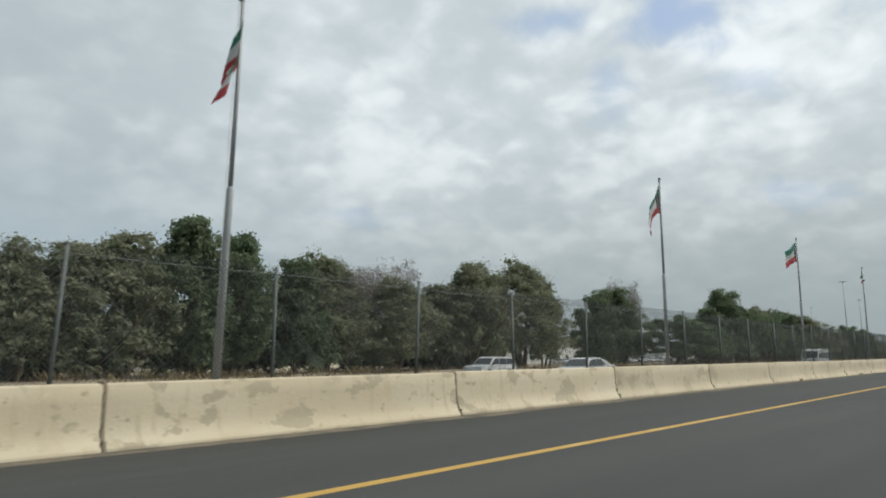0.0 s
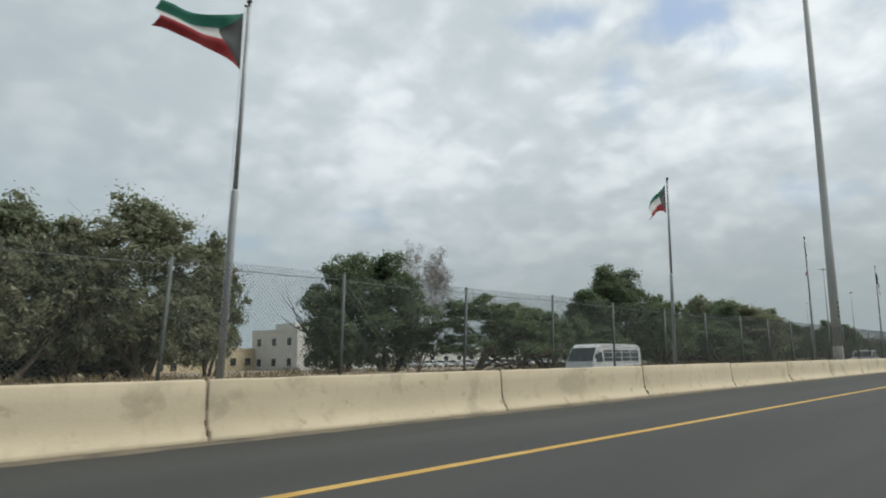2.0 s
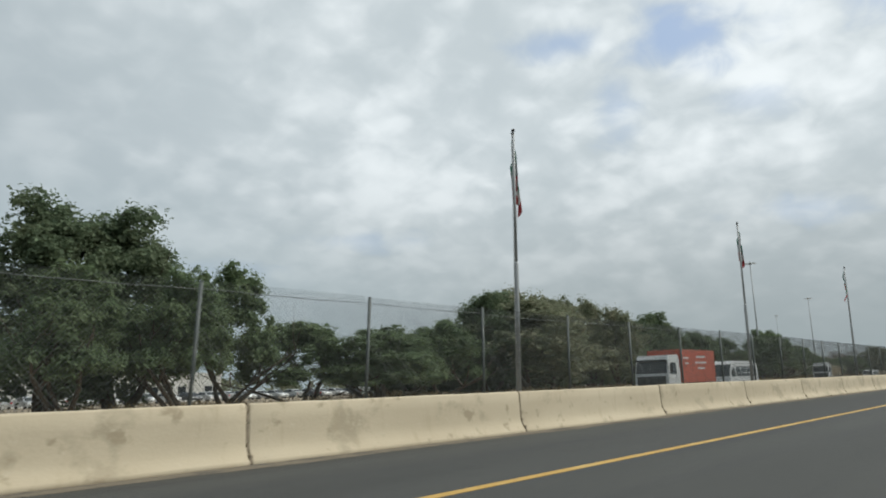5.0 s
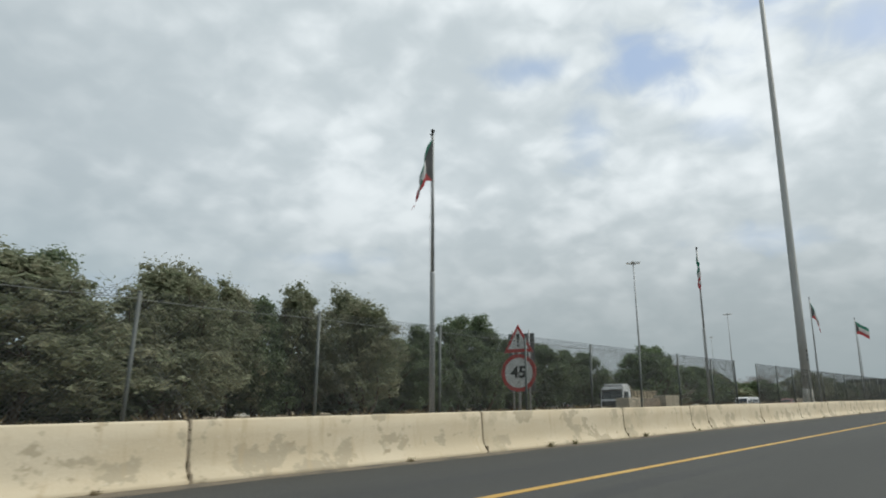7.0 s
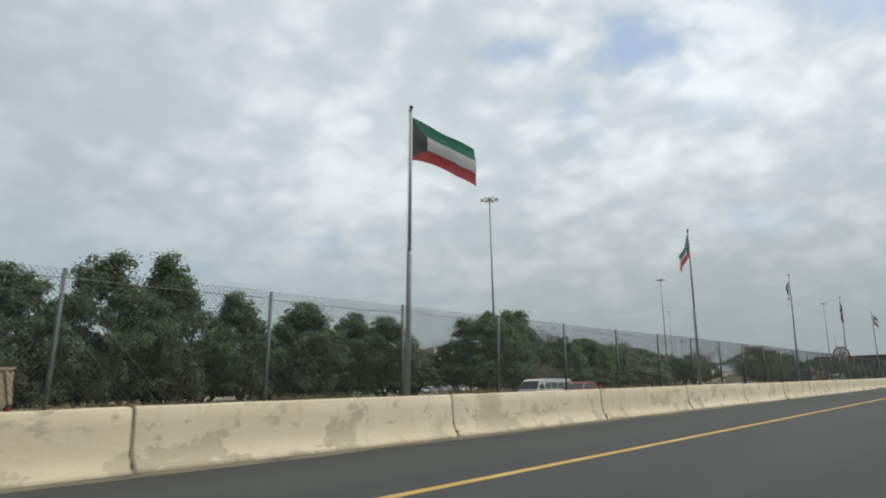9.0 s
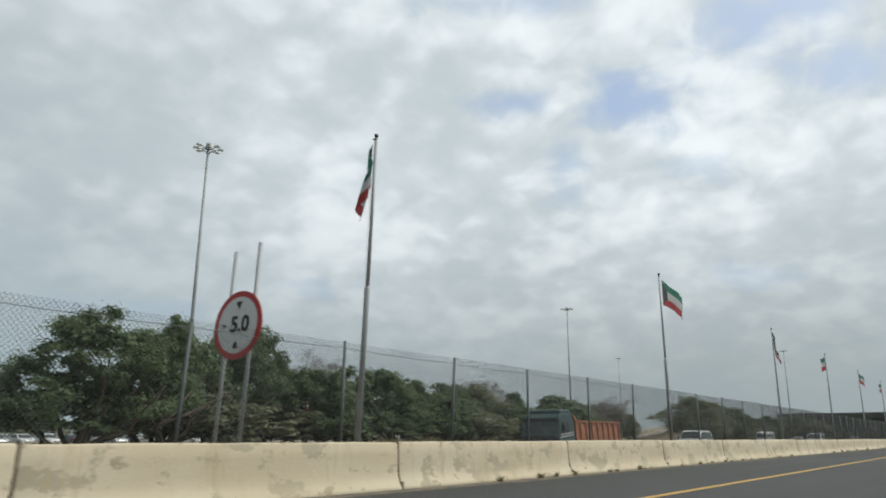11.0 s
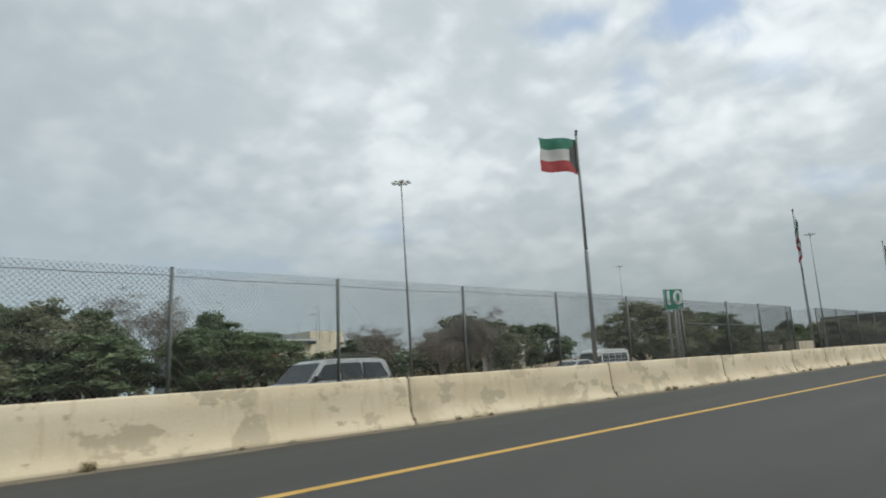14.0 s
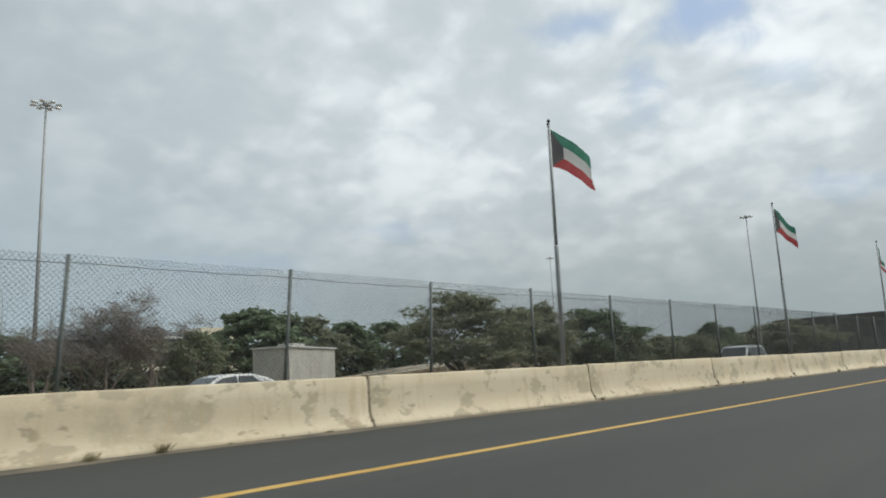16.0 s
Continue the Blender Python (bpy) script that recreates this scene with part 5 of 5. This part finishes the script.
sedan(370.2, 28.0, CAR_RED, "red saloon car on the far carriageway")
truck(420.3, 20.95, CAB_TEAL, TIPPER_ORANGE, "teal tipper truck with an orange ribbed body", "tipper", tall=0.88)
suv(446.0, 22.0, CAR_WHITE, "white off-road car with roof rails on the far carriageway")
suv(488.3, 19.7, CAR_SILVER, "grey estate off-road car on the far carriageway")
minibus(535.6, 37.0, "white minibus with barred windows beyond the median", k=0.92, tall=0.93)
sedan(515.0, 27.1, CAR_SILVER, "silver saloon car on the far carriageway")
sedan(549.4, 23.4, CAR_WHITE, "white saloon car on the far carriageway")
suv(584.5, 18.8, CAR_SILVER, "silver van on the far carriageway")


# ---------------------------------------------------------------- parked cars and buildings behind the trees
rnd = random.Random(77)
parked = [sedan(90, 99, m, "parked %s car behind the trees" % n, 90, 0.2, "cars parked behind the trees") for m, n in ((CAR_WHITE, "white"), (CAR_SILVER, "silver"), (CAR_SILVER, "pale grey"), (CAR_DARK, "dark"))]
for k, p in enumerate(parked):
    p.matrix_basis = pose(92 + 3.2 * k, 99, 0.15, 0, 0, 90)
for k in range(46):
    x = 205 + 3.1 * k + (110 if k > 24 else 0)
    copy_thing(rnd.choice(parked[:2] + parked), pose(x, 99 + rnd.uniform(-0.5, 0.5), 0.15, 0, 0, 90 + rnd.choice((0, 180))))


def building(name, label, x0, x1, y0, y1, h, mat, rows, cols, roof_boxes=(), parapet=0.5, win=(1.2, 1.4), turn=0.0):
    b = thing(name, label, "building", pose(x0, y0, -0.3, 0, 0, turn))
    w, d = x1 - x0, y1 - y0
    part("wall", Soup().box(0, 0, 0, w, d, h).done("wall", mat), b)
    rim = Soup().box(-0.1, -0.1, h, w + 0.1, 0.15, h + parapet).box(-0.1, d - 0.15, h, w + 0.1, d + 0.1, h + parapet).box(-0.1, 0.15, h, 0.15, d - 0.15, h + parapet).box(w - 0.15, 0.15, h, w + 0.1, d - 0.15, h + parapet)
    part("parapet", rim.done("parapet", mat), b)
    for (a, c, l, q, hh) in roof_boxes:
        part("roof_box", Soup().slab(a, c, h, a + l, c + q, h + hh, 0.05).done("roof_box", mat), b)
    ww, wh = win
    for r in range(rows):
        for k in range(cols):
            cx, cz = w * (k + 0.5) / cols, h * (r + 0.5) / rows
            o = part("window", Soup().box(cx - ww / 2 - 0.12, -0.06, cz - wh / 2 - 0.12, cx + ww / 2 + 0.12, -0.004, cz + wh / 2 + 0.12).done("window", mat), b)
            part("pane", Soup().box(cx - ww / 2, -0.075, cz - wh / 2, cx + ww / 2, -0.064, cz + wh / 2).done("pane", WINDOW_DARK), o)
    for r in range(rows):
        for k in range(max(1, int(d / 4))):
            cy, cz = d * (k + 0.5) / max(1, int(d / 4)), h * (r + 0.5) / rows
            part("window", Soup().box(-0.03, cy - ww / 2, cz - wh / 2, -0.004, cy + ww / 2, cz + wh / 2).done("side_window", WINDOW_DARK), b)
    return b


building("house", "white flat-roofed three-storey house with dark windows", 184, 202, 108, 122, 7.6, WALL_WHITE, 2, 4, ((1, 2, 6, 6, 1.6),))
building("house", "tall cream block with small windows and a water tank", 162.7, 167.8, 120, 130, 8.2, WALL_BEIGE, 3, 2, ((2, 2, 2.5, 2.5, 0.9),))
building("house", "low beige flat-roofed building with arched front", 167.9, 190.4, 121, 133, 4.2, WALL_BEIGE, 1, 7)
building("shed", "low cream building behind the trees", 108, 150, 112, 122, 4.4, WALL_CREAM, 1, 9, win=(1.0, 1.0))
building("shed", "low white building behind the trees", 62, 100, 118, 128, 3.4, WALL_WHITE, 1, 8, win=(1.0, 1.0))
building("shed", "low white building behind the trees", 204, 262, 112, 122, 4.6, WALL_WHITE, 1, 12, win=(1.4, 1.2))
building("shed", "low white building with red trim behind the trees", 300, 345, 112, 122, 3.6, WALL_WHITE, 1, 8)
hut = building("utility_hut", "pale utility hut with a flat roof and rooftop unit", 609.5, 628.0, 105, 112, 7.0, HUT_GREY, 0, 0, ((3, 0.8, 4.5, 3, 1.1),), 0.25, (1.4, 1.4), 27)

part("roof", Soup().slab(-0.35, -0.35, 7.27, 18.85, 7.35, 7.52, 0.04).done("roof", SIGN_WHITE), hut, "flat white overhanging roof slab")


def arena():
    b = thing("arena", "large cream sports hall with a curved grey roof", "building", pose(640, 300, -0.3))
    part("wall", Soup().box(12, 0, 0, 62, 60, 22).done("wall", WALL_CREAM), b)
    outline = [(-2, 22.1), (-2, 23.0)] + [(-2 + 62 * k / 18, 23.0 + 3.4 * math.sin(math.pi * k / 18)) for k in range(19)] + [(60, 22.1)]
    part("roof", Soup().prism(outline, -3, 60, lambda a, q, c: (a, c, q)).done("roof", WALL_GREY), b)
    part("roof_edge", Soup().prism([(30, 22.6), (30, 23.4), (60.4, 23.4), (60.4, 22.6)], -3.6, -3.05, lambda a, q, c: (a, c, q)).done("roof_edge", SIGN_WHITE), b)
    part("clerestory", Soup().box(30, -3.3, 20.8, 60, -0.05, 22.05).done("clerestory", WINDOW_DARK), b, "dark strip of glass under the roof edge")
    part("tower", Soup().slab(62.1, 4, 0, 84, 40, 28.0, 0.1).done("tower", WALL_CREAM), b, "taller cream wing")
    part("fascia", Soup().slab(19, -3.0, 14.6, 38, -0.1, 17.6, 0.1).done("fascia", WALL_RED), b, "dark red fascia band")
    part("annex", Soup().slab(-8, 0, 0, 11.9, 30, 21.5, 0.1).done("annex", WALL_GREY), b, "grey glass-clad annex")
    for k in range(6):
        part("window", Soup().box(-7.2 + 3.1 * k, -0.06, 4, -5.0 + 3.1 * k, -0.004, 19.8).done("window", WINDOW_DARK), b)
    part("podium", Soup().slab(8, -14, 0, 60, -3.1, 9.0, 0.1).done("podium", WALL_GREY), b, "low grey entrance building")


arena()


def guard_rail():
    g = thing("guard_rail", "pale steel guard rail climbing along a ramp", "guard rail", pose(0, 0, 0))
    a, b = Vector((618, 96, 1.2)), Vector((690, 104, 5.6))
    side = (b - a).cross(Vector((0, 0, 1))).normalized() * 0.05
    for off in (0.0, 0.55):
        v = [a + side + Vector((0, 0, off)), b + side + Vector((0, 0, off)), b + side + Vector((0, 0, off + 0.32)), a + side + Vector((0, 0, off + 0.32))]
        v += [p - side * 2 for p in v]
        part("rail", mesh_of("rail", v, [(0, 1, 2, 3), (7, 6, 5, 4), (0, 4, 5, 1), (1, 5, 6, 2), (2, 6, 7, 3), (3, 7, 4, 0)], LIME), g)
    for k in range(19):
        p = a.lerp(b, k / 18)
        part("post", Soup().box(p.x - 0.07, p.y - 0.07, -0.3, p.x + 0.07, p.y + 0.07, p.z + 0.85).done("post", STEEL), g)
    v = [(612, 96.5, -0.3), (690, 104.5, -0.3), (690, 104.5, 5.5), (612, 96.5, 0.6), (612, 112, -0.3), (690, 118, -0.3), (690, 118, 5.5), (612, 112, 0.6)]
    thing("ramp", "sandy earth ramp under the guard rail", "ramp", kind="structure", me=mesh_of("ramp", v, [(0, 1, 2, 3), (7, 6, 5, 4), (3, 2, 6, 7), (0, 3, 7, 4), (1, 5, 6, 2), (0, 4, 5, 1)], SAND))


guard_rail()


def billboard(x, y, z):
    b = thing("billboard", "blank white billboard in a steel frame beyond the ramp", "billboard", pose(x, y, 0, 0, 0, -35))
    part("panel", Soup().slab(-2.2, -0.1, z - 1.9, 2.2, 0.1, z + 1.9, 0.03).done("panel", SIGN_WHITE), b)
    for lo in (z - 2.06, z + 1.91):
        part("frame_rail", Soup().slab(-2.36, -0.16, lo, 2.36, 0.16, lo + 0.15, 0.02).done("frame_rail", STEEL), b)
    for side in (-2.36, 2.21):
        part("frame_rail", Soup().slab(side, -0.16, z - 1.91, side + 0.15, 0.16, z + 1.91, 0.02).done("frame_rail", STEEL), b)
    for q in (-1.3, 1.3):
        part("post", Soup().tube([(q, 0.25, -0.6), (q, 0.25, z + 1.6)], [0.14, 0.12], 8).done("post", STEEL, True), b)


billboard(673, 135, 8.6)


def overpass():
    b = thing("overpass", "dark grey concrete overpass on a solid approach in the far distance", "bridge", pose(0, 0, 0))
    part("deck", Soup().slab(820, 18, 11.2, 836, 96, 13.0, 0.1).done("deck", OLD_BRIDGE), b)
    part("parapet", Soup().box(819.6, 18, 13.0, 820.0, 96, 14.1).done("parapet", OLD_BRIDGE), b)
    part("approach", Soup().prism([(18.5, -0.5), (18.5, 11.2), (95, 11.2), (128, -0.5)], 822, 834, lambda p, q, c: (c, p, q)).done("approach", OLD_BRIDGE), b, "solid dark approach wall")
    for k in range(5):
        y = 24 + 15 * k
        part("pier", Soup().slab(821.0, y, -0.5, 822.0, y + 1.8, 11.2, 0.1).done("pier", OLD_BRIDGE), b)


overpass()


def dirt_heap(x, y, l, h, seed, wide=2.2, z=ROAD_FAR, mat=SAND):
    bm = bmesh.new()
    bmesh.ops.create_icosphere(bm, subdivisions=4, radius=1)
    for v in bm.verts:
        k = 1 + 0.35 * noise.noise(v.co * 2.1 + Vector((seed, 0, 0))) + 0.12 * noise.noise(v.co * 6 + Vector((seed, 4, 0))) + (0.10 * noise.noise(Vector((v.co.x * l * 2.2, v.co.y * 5, seed))) if mat is not SAND else 0)
        v.co = Vector((v.co.x * l * k, v.co.y * wide * k, max(v.co.z, -0.25) * h * k))
    me = bpy.data.meshes.new("dirt_heap")
    bm.to_mesh(me)
    bm.free()
    me.materials.append(mat)
    thing("dirt_heap", "heap of pale sand and rubble beyond the road" if mat is SAND else "low bank of brown spoil in the median", "heap", pose(x, y, z), me=me)


dirt_heap(484, 52, 5.0, 1.7, 3)
dirt_heap(472, 47, 3.4, 1.2, 6)
for k, x in enumerate((262, 270, 278, 287, 295, 303)):
    dirt_heap(x, 14.25, 5.6, 0.50 + 0.05 * (k % 3), 20 + k, 0.75, 0.30, BERM)


def rubble(x0, x1, y0, y1, count, biggest, seed, label, lift=0.0):
    """Broken concrete and stones strewn over the ground."""
    q = random.Random(seed)
    s = Soup()
    for k in range(count):
        x, y = q.uniform(x0, x1), q.uniform(y0, y1)
        size = biggest * q.uniform(0.15, 1.0) ** 2
        pts = [Vector((q.gauss(0, 1), q.gauss(0, 1), q.gauss(0, 1))).normalized() * size * q.uniform(0.7, 1.2) for j in range(9)]
        bm = bmesh.new()
        for p in pts:
            bm.verts.new((p.x * 1.3, p.y, p.z * 0.7))
        bmesh.ops.convex_hull(bm, input=bm.verts[:])
        loose = [w for w in bm.verts if not w.link_faces]
        bmesh.ops.delete(bm, geom=loose, context="VERTS")
        bm.verts.index_update()
        z = ground_height(x, y) + size * 0.25 + lift * q.uniform(0.55, 1.0)
        s.add([(w.co.x + x, w.co.y + y, w.co.z + z) for w in bm.verts], [[w.index for w in g.verts] for g in bm.faces])
        bm.free()
    thing("rubble", label, "rubble", kind="stuff", me=s.done("rubble", BLOCK))


rubble(262, 304, 12.2, 14.6, 420, 0.40, 4, "broken concrete and stones strewn over the median")
rubble(258, 306, 13.75, 14.5, 170, 0.20, 14, "broken stones lying on the brown spoil bank", 0.42)
rubble(300, 420, 12.2, 14.4, 160, 0.22, 5, "scattered stones in the dry median")
rubble(465, 500, 43, 54, 140, 0.8, 6, "stones and spoil beyond the far carriageway")


def marker(x, y, h):
    thing("stone_marker", "grey stone marker standing among the bushes", "marker", pose(x, y, ROAD_FAR),
          me=Soup().tube([(0, 0, 0), (0, 0, h * 0.7), (0, 0, h * 0.72), (0, 0, h)], [0.42, 0.36, 0.30, 0.22], 10).done("stone_marker", BLOCK, True))


marker(187.0, 49.4, 3.3)
